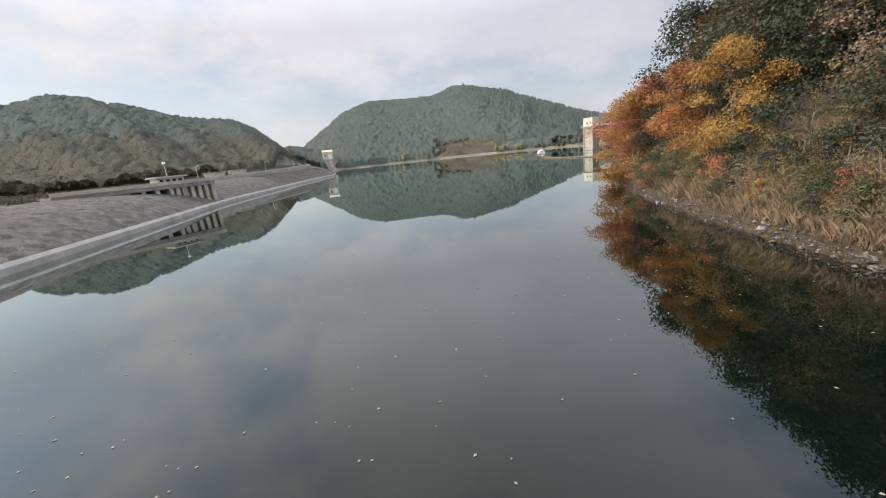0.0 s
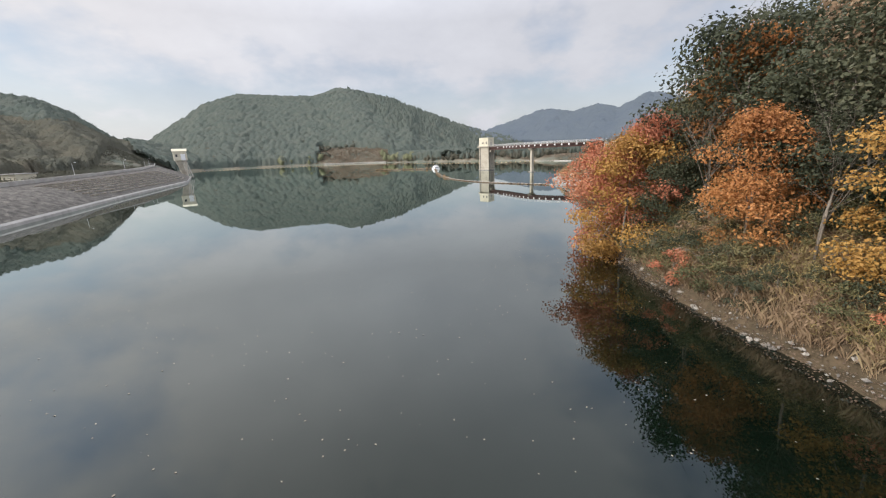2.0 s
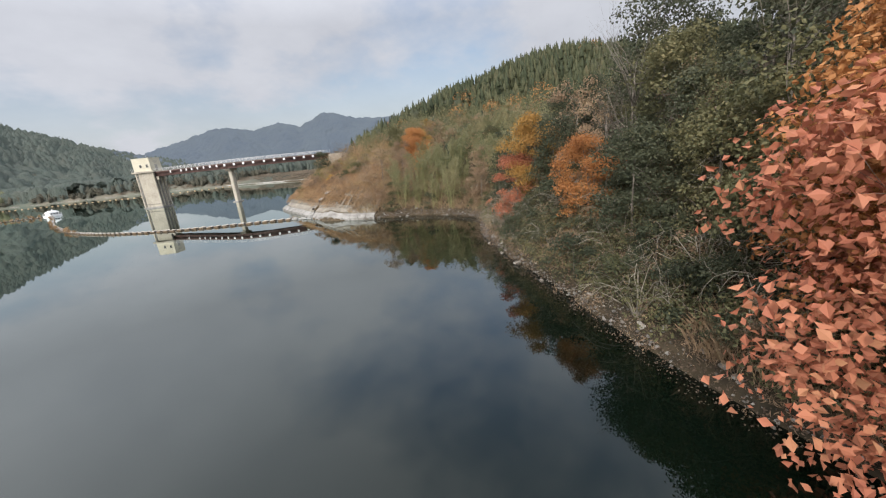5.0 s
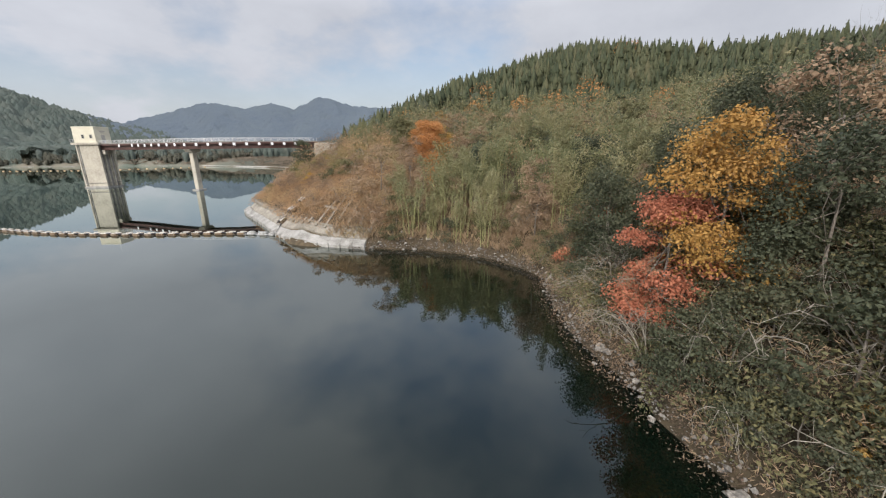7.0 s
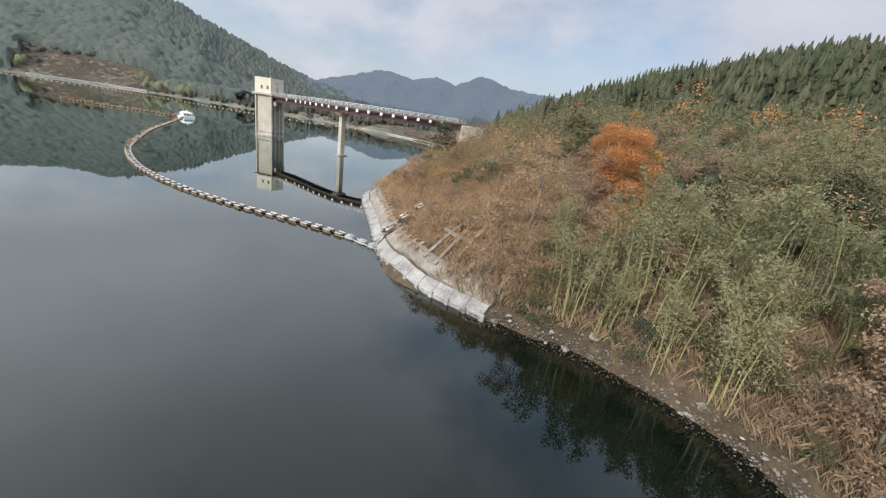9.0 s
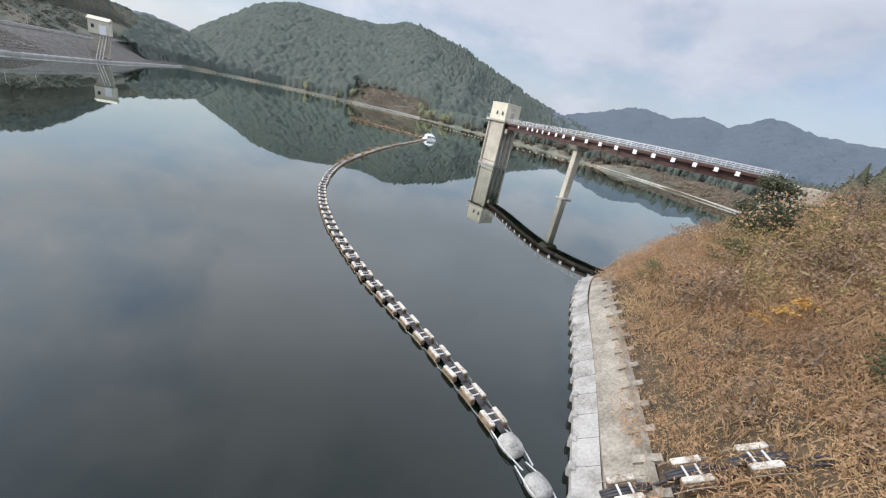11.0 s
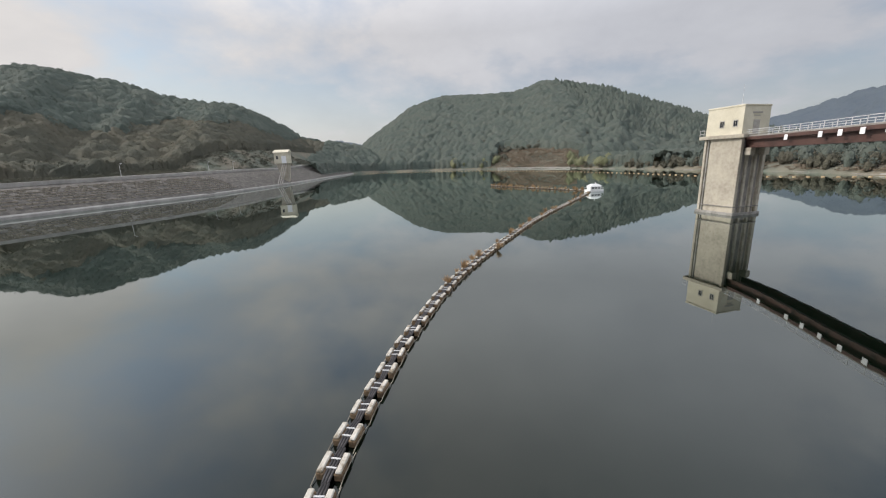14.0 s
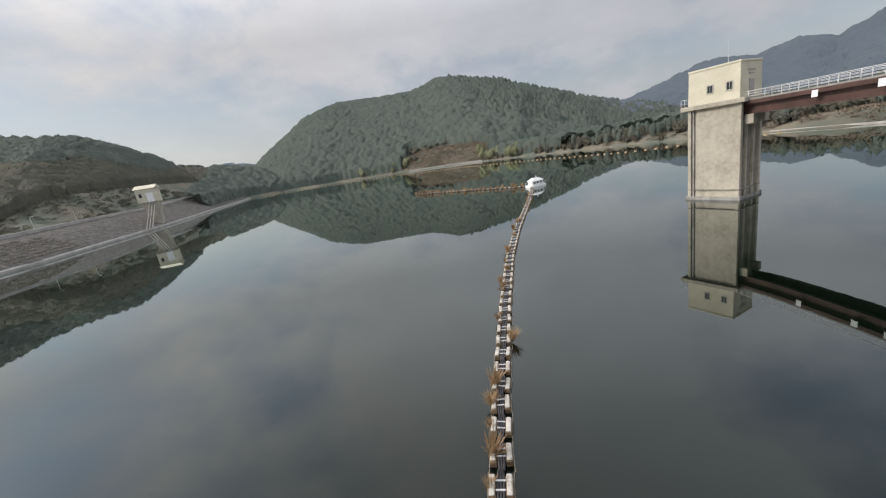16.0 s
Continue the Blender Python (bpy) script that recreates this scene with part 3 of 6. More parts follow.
def bare_kind(key, name, label, h, w, count, group, seed, mat, r0=0.09, twigs=7, lean=0.0):
    rng = np.random.default_rng(seed)
    LIB[key] = []
    for _ in range(count):
        n = 13
        ang, t = rng.uniform(0, 6.28, n), rng.uniform(0, 1, n)
        c = np.stack([np.cos(ang) * w * 0.4 * rng.uniform(0.4, 1, n), np.sin(ang) * w * 0.4 * rng.uniform(0.4, 1, n), h * (0.5 + 0.5 * t)], 1)
        LIB[key].append((name, label, group, trunk_mesh("trunk", rng, h, c[:6], r0, mat, lean, 2), trunk_mesh("bare_crown", rng, h, c, r0 * 0.8, mat, lean, twigs)))


def plant(key, x, y, s=1.0, rz=0.0, tilt=0.0, i=0, sink=0.15, z=None):
    if key in ("ever", "olive") and -206 < y < -140 and x > -66 and float(shore_distance(np.array([x]), np.array([y]))[0]) < 17:
        key += "fine"
    name, label, group, me_t, me_c = LIB[key][i % len(LIB[key])]
    z = float(ground(np.array([x]), np.array([y]))[0]) if z is None else z
    e = thing(name, label, name.replace("_", " ").split(" ")[-1], None, group)
    e.matrix_world = pose(x, y, z - sink, tilt * math.sin(rz), tilt * math.cos(rz), math.degrees(rz)) @ Matrix.Diagonal((s, s, s, 1))
    for nm, me in (("trunk", me_t), ("crown" if me_c.name.startswith("crown") else "bare_crown", me_c)):
        o = part(nm, me, None, e)
        if name == "bamboo_clump" and nm == "trunk":
            o.name = "culm"
            tagged(o, kind="stuff")
    return e


tree_kind("orange", "maple_tree", "deciduous tree in orange autumn leaf on the bank", M_ORANGE, 8, 6.0, 13000, 0.15, 3, "autumn trees", 0.04, seed=1, lumps=44, fine=1.15)
tree_kind("red", "maple_tree", "deciduous tree in rust-red autumn leaf on the bank", M_RED, 7.5, 6.0, 13000, 0.15, 3, "autumn trees", 0.02, seed=2, lumps=44, fine=1.15)
tree_kind("yellow", "autumn_tree", "deciduous tree in golden yellow leaf on the bank", M_YELLOW, 8.5, 6.2, 13000, 0.15, 3, "autumn trees", 0.06, seed=3, lumps=44, fine=1.15)
tree_kind("ever", "evergreen_tree", "dark evergreen broadleaf tree on the wooded slope", M_EVER, 9, 7.0, 5200, 0.28, 4, "evergreen trees", 0.12, seed=4, lumps=36, fine=1.25)
tree_kind("olive", "broadleaf_tree", "olive-green broadleaf tree on the wooded slope", M_OLIVE, 8, 6.2, 4400, 0.27, 3, "broadleaf trees", 0.12, seed=5, lumps=34, fine=1.15)
tree_kind("brownt", "withered_tree", "tree with sparse dry brown leaves on the slope", M_BROWN, 7, 5.5, 3400, 0.16, 3, "withered trees", 0.18, seed=6)
tree_kind("shrub", "shrub", "olive-green shrub on the bank", M_OLIVE, 2.6, 3.4, 1500, 0.14, 3, "bank shrubs", 0.0, seed=7, r0=0.05, lumps=14, fine=1.3)
tree_kind("dryshrub", "dry_shrub", "dry brown shrub on the bank", M_BROWN, 2.4, 3.2, 650, 0.16, 3, "bank shrubs", 0.0, seed=8, r0=0.05, lumps=14, fine=1.3)
tree_kind("redshrub", "maple_shrub", "low shrub in orange-red leaf on the bank", M_RED, 3.0, 3.4, 1300, 0.17, 2, "bank shrubs", 0.05, seed=9, r0=0.06, lumps=14, fine=1.3)
tree_kind("evershrub", "evergreen_shrub", "dark green shrub on the bank", M_EVER, 2.8, 3.4, 1700, 0.14, 3, "bank shrubs", 0.0, seed=10, r0=0.05, lumps=14, fine=1.3)
tree_kind("goldshrub", "golden_shrub", "small shrub with yellow leaves on the bank", M_YELLOW, 1.8, 1.8, 800, 0.13, 2, "bank shrubs", 0.05, seed=11, r0=0.04, lumps=10, fine=1.3)
tree_kind("everfine", "evergreen_tree", "dark evergreen broadleaf tree close to the water", M_EVER, 9, 7.0, 9000, 0.18, 3, "evergreen trees", 0.05, seed=24, lumps=44, fine=1.2)
tree_kind("olivefine", "broadleaf_tree", "olive-green broadleaf tree close to the water", M_OLIVE, 8, 6.2, 8000, 0.17, 3, "broadleaf trees", 0.05, seed=25, lumps=40, fine=1.15)
bare_kind("bare", "bare_tree", "leafless grey tree with fine twigs on the slope", 8.5, 6.5, 3, "bare trees", 12, M_BARK)


def arch_kind(key, name, label, count, group, seed, mat):
    """Leafless bush: thin stems that arch out from one root, with forked twigs."""
    rng = np.random.default_rng(seed)
    LIB[key] = []
    for _ in range(count):
        meshes = []
        for stems in (3, 8):
            V, F = [], []
            for _ in range(stems):
                a, l, hgt = rng.uniform(0, 6.28), rng.uniform(1.4, 3.0), rng.uniform(0.8, 2.2)
                d = Vector((math.cos(a), math.sin(a), 0))
                pts = [d * l * t + Vector((0, 0, hgt * (1 - (1.35 * t - 0.8) ** 2 / 0.64))) + Vector(rng.normal(size=3)) * 0.09 * t for t in (0, 0.2, 0.42, 0.62, 0.82, 1.0)]
                r = rng.uniform(0.018, 0.034)
                tube(V, F, pts, [r, r * 0.85, r * 0.7, r * 0.5, r * 0.35, r * 0.15], 5)
                for _ in range(5):
                    j = int(rng.integers(1, 5))
                    st = pts[j].lerp(pts[j + 1], rng.uniform(0, 1))
                    q = st + d * rng.uniform(0.1, 0.6) + Vector(rng.normal(size=3)) * 0.4
                    m = st.lerp(q, 0.5) + Vector(rng.normal(size=3)) * 0.08
                    tube(V, F, [st, m, q], [r * 0.4, r * 0.28, r * 0.1], 3)
                    tube(V, F, [m, m + (q - st) * 0.5 + Vector(rng.normal(size=3)) * 0.22], [r * 0.2, r * 0.08], 3)
            meshes.append(mesh_from("trunk" if stems == 3 else "bare_crown", V, F, mat, True))
        LIB[key].append((name, label, group, *meshes))


arch_kind("palebare", "bare_bush", "leafless pale bush arching over the bank", 4, "bare bushes", 13, M_PALE)


def bamboo_kind(key, count, seed, h=9.0):
    rng = np.random.default_rng(seed)
    LIB[key] = []
    for _ in range(count):
        V, F, P = [], [], []
        for _ in range(9):
            a, l = rng.uniform(0, 6.28), h * rng.uniform(0.7, 1.05)
            ox, oy = rng.normal(0, 0.7, 2)
            bend = rng.uniform(0.8, 2.2)
            pts = [Vector((ox + math.cos(a) * bend * t ** 2.4, oy + math.sin(a) * bend * t ** 2.4, l * (t - 0.12 * t ** 4))) for t in (0, 0.35, 0.65, 0.85, 1.0)]
            tube(V, F, pts, [0.05, 0.045, 0.035, 0.02, 0.008], 4)
            for t in rng.uniform(0.3, 1.0, 230):
                k = min(3, int(t * 4))
                q = pts[k].lerp(pts[k + 1], t * 4 - k if t < 1 else 1)
                w = 1.0 * (1.15 - t) + 0.25
                P.append((q.x + rng.normal(0, w * 0.5), q.y + rng.normal(0, w * 0.5), q.z + rng.normal(0, 0.22) - 0.1))
        LV, LF = leaf_quads(rng, np.array(P), 0.27, 0.9, None, 0.35)
        LIB[key].append(("bamboo_clump", "clump of green bamboo with drooping plumes", "bamboo clumps", mesh_from("trunk", V, F, M_CULM), mesh_from("crown", LV, LF, M_BAMBOO)))


bamboo_kind("bamboo", 4, 14)


# ---- dam, far shore and roads ----
def offset_line(line, d):
    """The polyline moved d metres to its left."""
    P = np.array(line, float)
    T = np.gradient(P, axis=0)
    T /= np.linalg.norm(T, axis=1)[:, None]
    return P + np.stack([-T[:, 1], T[:, 0]], 1) * d


def dense(line, step):
    P = np.array(line, float)
    s = np.r_[0, np.cumsum(np.linalg.norm(np.diff(P, axis=0), axis=1))]
    q = np.linspace(0, s[-1], max(2, int(s[-1] / step) + 1))
    return np.stack([np.interp(q, s, P[:, k]) for k in range(P.shape[1])], 1)


def smooth_line(line, step):
    P = dense(line, step)
    for _ in range(6):
        P[1:-1] = (P[:-2] + 2 * P[1:-1] + P[2:]) / 4
    return P


def ribbon(name, line, d0, d1, z0, z1, thick, mat, step=3.0, on_ground=False):
    """A band of concrete along a line, between two offsets, with thickness."""
    c = smooth_line(line, step)
    a, b = offset_line(c, d0), offset_line(c, d1)
    if on_ground:
        za, zb = np.maximum(ground(a[:, 0], a[:, 1]), 0) + z0, np.maximum(ground(b[:, 0], b[:, 1]), 0) + z1
    else:
        za, zb = np.full(len(a), z0), np.full(len(b), z1)
    V, F = [], []
    for p, q, e, f in zip(a, b, za, zb):
        V += [(p[0], p[1], e), (q[0], q[1], f), (q[0], q[1], f - thick), (p[0], p[1], e - thick)]
    for i in range(len(a) - 1):
        k = i * 4
        for j in range(4):
            F.append((k + j, k + (j + 1) % 4, k + 4 + (j + 1) % 4, k + 4 + j))
    F += [(0, 1, 2, 3), tuple(len(V) - 1 - j for j in range(4))]
    return mesh_from(name, V, F, mat)


DAM = [(-100, -290), (-122, -195), (-142, -120), (-152, -40), (-160, 50), (-182, 130), (-215, 222), (-262, 360)]


def dam_face():
    c = smooth_line(DAM, 1.1)
    rng = np.random.default_rng(21)
    D = np.r_[np.linspace(0.7, 24, 32)]
    V, F = [], []
    n = len(D)
    rows = [offset_line(c, d) for d in D]
    for i in range(len(c)):
        for j in range(n):
            x, y = rows[j][i]
            V.append((x + rng.normal(0, 0.12), y + rng.normal(0, 0.12), 0))
    V = np.array(V)
    V[:, 2] = np.maximum(ground(V[:, 0], V[:, 1], False), 0) + 0.35 + rng.normal(0, 0.055, len(V))
    i = np.arange((len(c) - 1) * n).reshape(len(c) - 1, n)[:, :-1].ravel()
    F = np.stack([i, i + n, i + n + 1, i + 1], 1)
    return mesh_from("dam_face", V, F, M_RIPRAP)


dam = tagged(new("dam_slope", dam_face()), "grey rockfill dam slope above the waterline", "dam", kind="structure")
tagged(new("dam_kerb", ribbon("dam_kerb", DAM, 0.2, 0.65, 0.7, 1.1, 1.2, M_ROADS)), "pale concrete kerb along the dam waterline", "kerb", kind="structure")
tagged(new("dam_crest_wall", ribbon("dam_crest_wall", DAM[2:], 21.0, 21.4, 1.6, 1.6, 1.5, M_ROADS, on_ground=True)), "pale parapet along the dam crest road", "parapet", kind="structure")
FARSHORE = [(100, 30), (102, 70), (98, 110), (92, 150), (72, 205), (38, 270), (-20, 365), (-100, 415), (-180, 425), (-250, 400)]
tagged(new("far_shore_wall", ribbon("far_shore_wall", FARSHORE[2:], -0.6, -1.2, 0.45, 0.5, 1.0, M_CONC_DARK)), "pale retaining wall along the far shore", "wall", kind="structure")
tagged(new("landing_wall", ribbon("landing_wall", [(-3, 337), (-20, 365), (-87, 407)], -0.2, -1.5, 1.7, 1.8, 1.8, M_KERB)), "pale concrete landing wall on the far shore", "wall", kind="structure")
tagged(new("terrace_wall", ribbon("terrace_wall", [(95, -8), *FARSHORE[:3]], -0.5, -1.1, 0.7, 0.75, 1.0, M_ROADS)), "pale retaining wall below the brown terrace", "wall", kind="structure")
tagged(new("far_road", ribbon("far_road", [(60, 400), (30, 425), (0, 440), (-40, 462), (-90, 468)], 0, -2.5, 2.6, 2.6, 1.6, M_ROADS, on_ground=True)), "pale road climbing behind the far shore", "road", kind="structure")
tagged(new("terrace_road", ribbon("terrace_road", [(135, -10), (140, 60), (132, 130), (110, 190)], 0, -1.0, 1.0, 1.0, 0.8, M_ROADS, on_ground=True)), "pale road above the terrace", "road", kind="structure")


def dam_steps():
    """Rows of short concrete blocks laid along the slope, too many to pick apart."""
    c = smooth_line([(-150, -60), (-152, -40), (-160, 50), (-166, 72)], 1.6)
    V, F = [], []
    rng = np.random.default_rng(5)
    for k, d in enumerate(np.arange(3.0, 15, 1.7)):
        L = offset_line(c, d)
        T = np.gradient(L, axis=0)
        T /= np.linalg.norm(T, axis=1)[:, None]
        Z = ground(L[:, 0], L[:, 1], False) + 0.55
        for (x, y), (tx, ty), z in zip(L, T, Z):
            if rng.random() < 0.12:
                continue
            b = len(V)
            for sx, sy, sz in itertools.product((-0.6, 0.6), (-0.25, 0.25), (-0.4, 0.1)):
                V.append((x + tx * sx - ty * sy, y + ty * sx + tx * sy, z + sz))
            F += [(b, b + 1, b + 3, b + 2), (b + 4, b + 6, b + 7, b + 5), (b, b + 4, b + 5, b + 1), (b + 2, b + 3, b + 7, b + 6), (b + 1, b + 5, b + 7, b + 3), (b, b + 2, b + 6, b + 4)]
    return mesh_from("block_rows", V, F, M_BEAM)


tagged(new("slope_block_rows", dam_steps()), "rows of stained concrete blocks on the dam slope", "blocks", kind="stuff")


def gate_house():
    m = pose(-187, 131, 0, 0, 0, 20) @ Matrix.Diagonal((1, 1, 1.35, 1))
    e = thing("gate_house", "small cream gate house on a tapered concrete pier at the dam", "gate house", m)
    bm = bmesh.new()
    vs = box(bm, -4.2, 4.2, -3.4, 3.4, 9.6, 14.6, 0.08)
    part("house_wall", bm, M_CREAM, e)
    bm = bmesh.new()
    vv = [bm.verts.new(p) for p in ((-4.7, -3.8, 14.6), (4.7, -3.8, 14.6), (4.7, 3.8, 14.6), (-4.7, 3.8, 14.6), (-4.7, 0, 15.9), (4.7, 0, 15.9))]
    for f in ((0, 1, 5, 4), (2, 3, 4, 5), (0, 4, 3), (1, 2, 5), (3, 2, 1, 0)):
        bm.faces.new([vv[i] for i in f])
    part("roof", bm, M_CREAM, e)
    bm = bmesh.new()
    vs = box(bm, -3.6, 3.6, -3, 3, 0.2, 9.6)
    for v in vs:
        if v.co.z < 5:
            v.co.x = v.co.x * 0.35 + 1.2
            v.co.y *= 0.6
    part("pier", bm, M_CONC, e)
    w = part("window", boxes((-2.9, -1.8, -3.47, -3.38, 11.6, 12.9)), M_WINDOW, e)
    part("frame", boxes((-3.05, -2.9, -3.5, -3.38, 11.5, 13.0), (-1.8, -1.65, -3.5, -3.38, 11.5, 13.0), (-2.95, -1.7, -3.5, -3.38, 12.9, 13.0), (-2.95, -1.7, -3.5, -3.38, 11.5, 11.6)), M_FRAME, w)
    part("door", boxes((0.2, 3.0, -3.5, -3.38, 9.7, 13.0)), M_PLATE, e, "wide pale shutter door")
    for k, x in enumerate((0.6, 1.8, 3.0)):
        V, F = [], []
        tube(V, F, [Vector((x, -3.3, 9.4)), Vector((x + 1.5, -21, 0.6))], [0.22, 0.22], 4)
        part("inclined_rail", mesh_from("inclined_rail", V, F, M_KERB), None, e)


gate_house()


def spillway():
    m = pose(-142.9, -126.4, 0, 0, 0, 62)
    e = thing("spillway", "grey concrete spillway with tall piers and a deck", "spillway", m)
    part("deck", boxes((-30, 1.5, -1.2, 6.5, 5.6, 6.5), bevel=0.05), M_CONC_DARK, e)
    part("parapet", boxes((-30, 1.5, -1.3, -1.0, 6.5, 7.3)), M_CONC, e)
    part("rear_wall", boxes((-30, 1.0, 5.5, 6.5, 0.2, 5.6)), M_CONC_DARK, e)
    part("sill", boxes((-30, -12, 0.5, 5.5, 0.2, 3.0)), M_CONC_DARK, e)
    for k in range(13):
        x = 0.9 - k * (1.7 if k < 6 else 1.0) - (0 if k < 6 else (k - 6) * 1.9 + 1.0)
        part("pier", boxes((x - 0.45, x + 0.45, -1.0, 5.5, -0.5, 5.6), bevel=0.06), M_CONC, e)
    for k in range(5):
        x = 0.05 - k * 1.7
        part("gate_leaf", boxes((x - 0.4, x + 0.4, 1.4, 1.7, -0.4, 5.5)), M_CONC_DARK, e)
    h = thing("control_house", "low cream control house with a flat overhanging roof", "house", m @ pose(-7.6, 2.6, 6.5) @ Matrix.Diagonal((0.5, 0.75, 0.75, 1)))
    part("house_wall", boxes((-6, 6, -2.2, 2.2, 0, 2.3), bevel=0.05), M_CREAM, h)
    part("roof", boxes((-7.2, 7.2, -3.2, 3.0, 2.3, 2.75), bevel=0.08), M_ROOFSLAB, h)
    for k in range(4):
        w = part("window", boxes((-5 + k * 2.8, -3.4 + k * 2.8, -2.27, -2.18, 0.9, 1.8)), M_WINDOW, h)
        part("frame", boxes((-5.1 + k * 2.8, -3.3 + k * 2.8, -2.3, -2.18, 0.8, 0.9), (-5.1 + k * 2.8, -3.3 + k * 2.8, -2.3, -2.18, 1.8, 1.9), (-5.1 + k * 2.8, -5.0 + k * 2.8, -2.3, -2.18, 0.85, 1.85), (-3.4 + k * 2.8, -3.3 + k * 2.8, -2.3, -2.18, 0.85, 1.85)), M_FRAME, w)
    V, F = [], []
    tube(V, F, [Vector((0, 0, 0)), Vector((0, 0, 4.2))], [0.12, 0.07], 6)
    mast = thing("antenna_mast", "thin pale mast with a small drum on the control house", "mast", m @ pose(-7.4, 2.6, 8.5) @ Matrix.Diagonal((0.7, 0.7, 0.8, 1)))
    part("pole", mesh_from("pole", V, F, M_RAIL), None, mast)
    V, F = [], []
    tube(V, F, [Vector((-0.4, 0, 4.0)), Vector((0.4, 0, 4.0))], [0.35, 0.35], 8)
    part("drum", mesh_from("drum", V, F, M_PLATE), None, mast)


spillway()
for x_, y_, r_ in ((-179, -62, 83), (-181, -40, 83)):
    hh = thing("dam_hut", "small flat-roofed cream hut on the dam crest", "hut", pose(x_, y_, float(ground([x_], [y_])[0]) + 0.1, 0, 0, r_), "crest huts")
    part("hut_wall", boxes((-4, 4, -2, 2, -0.4, 2.6), bevel=0.05), M_CREAM, hh)
    part("roof", boxes((-4.4, 4.4, -2.4, 2.4, 2.6, 2.9), bevel=0.05), M_ROOFSLAB, hh)
    for k in range(3):
        part("window", boxes((-3.2 + k * 2.4, -2.0 + k * 2.4, 1.97, 2.05, 1.0, 1.9)), M_WINDOW, hh)
for y_ in (-90, -20, 30, 78, 100):
    x_ = float(np.interp(y_, [p[1] for p in DAM], [p[0] for p in DAM])) - 22.5
    V, F = [], []
    tube(V, F, [Vector((0, 0, -0.3)), Vector((0, 0, 5.5)), Vector((0.9, 0, 5.8))], [0.09, 0.06, 0.05], 6)
    lp = thing("lamp_post", "thin grey lamp post on the dam crest", "lamp", pose(x_, y_, float(ground([x_], [y_])[0]) + 0.2), "crest lamps")
    part("pole", mesh_from("pole", V, F, M_RAIL), None, lp)
    part("lamp_head", boxes((0.7, 1.3, -0.12, 0.12, 5.75, 5.9), bevel=0.03), M_PLATE, lp)


# ---- intake tower and bridge ----
TOWER = Matrix(((0.5, 0.866, 0, 5.0), (-0.866, 0.5, 0, 1.0), (0, 0, 1, 0), (0, 0, 0, 1))) @ Matrix.Diagonal((0.72, 0.72, 1, 1))


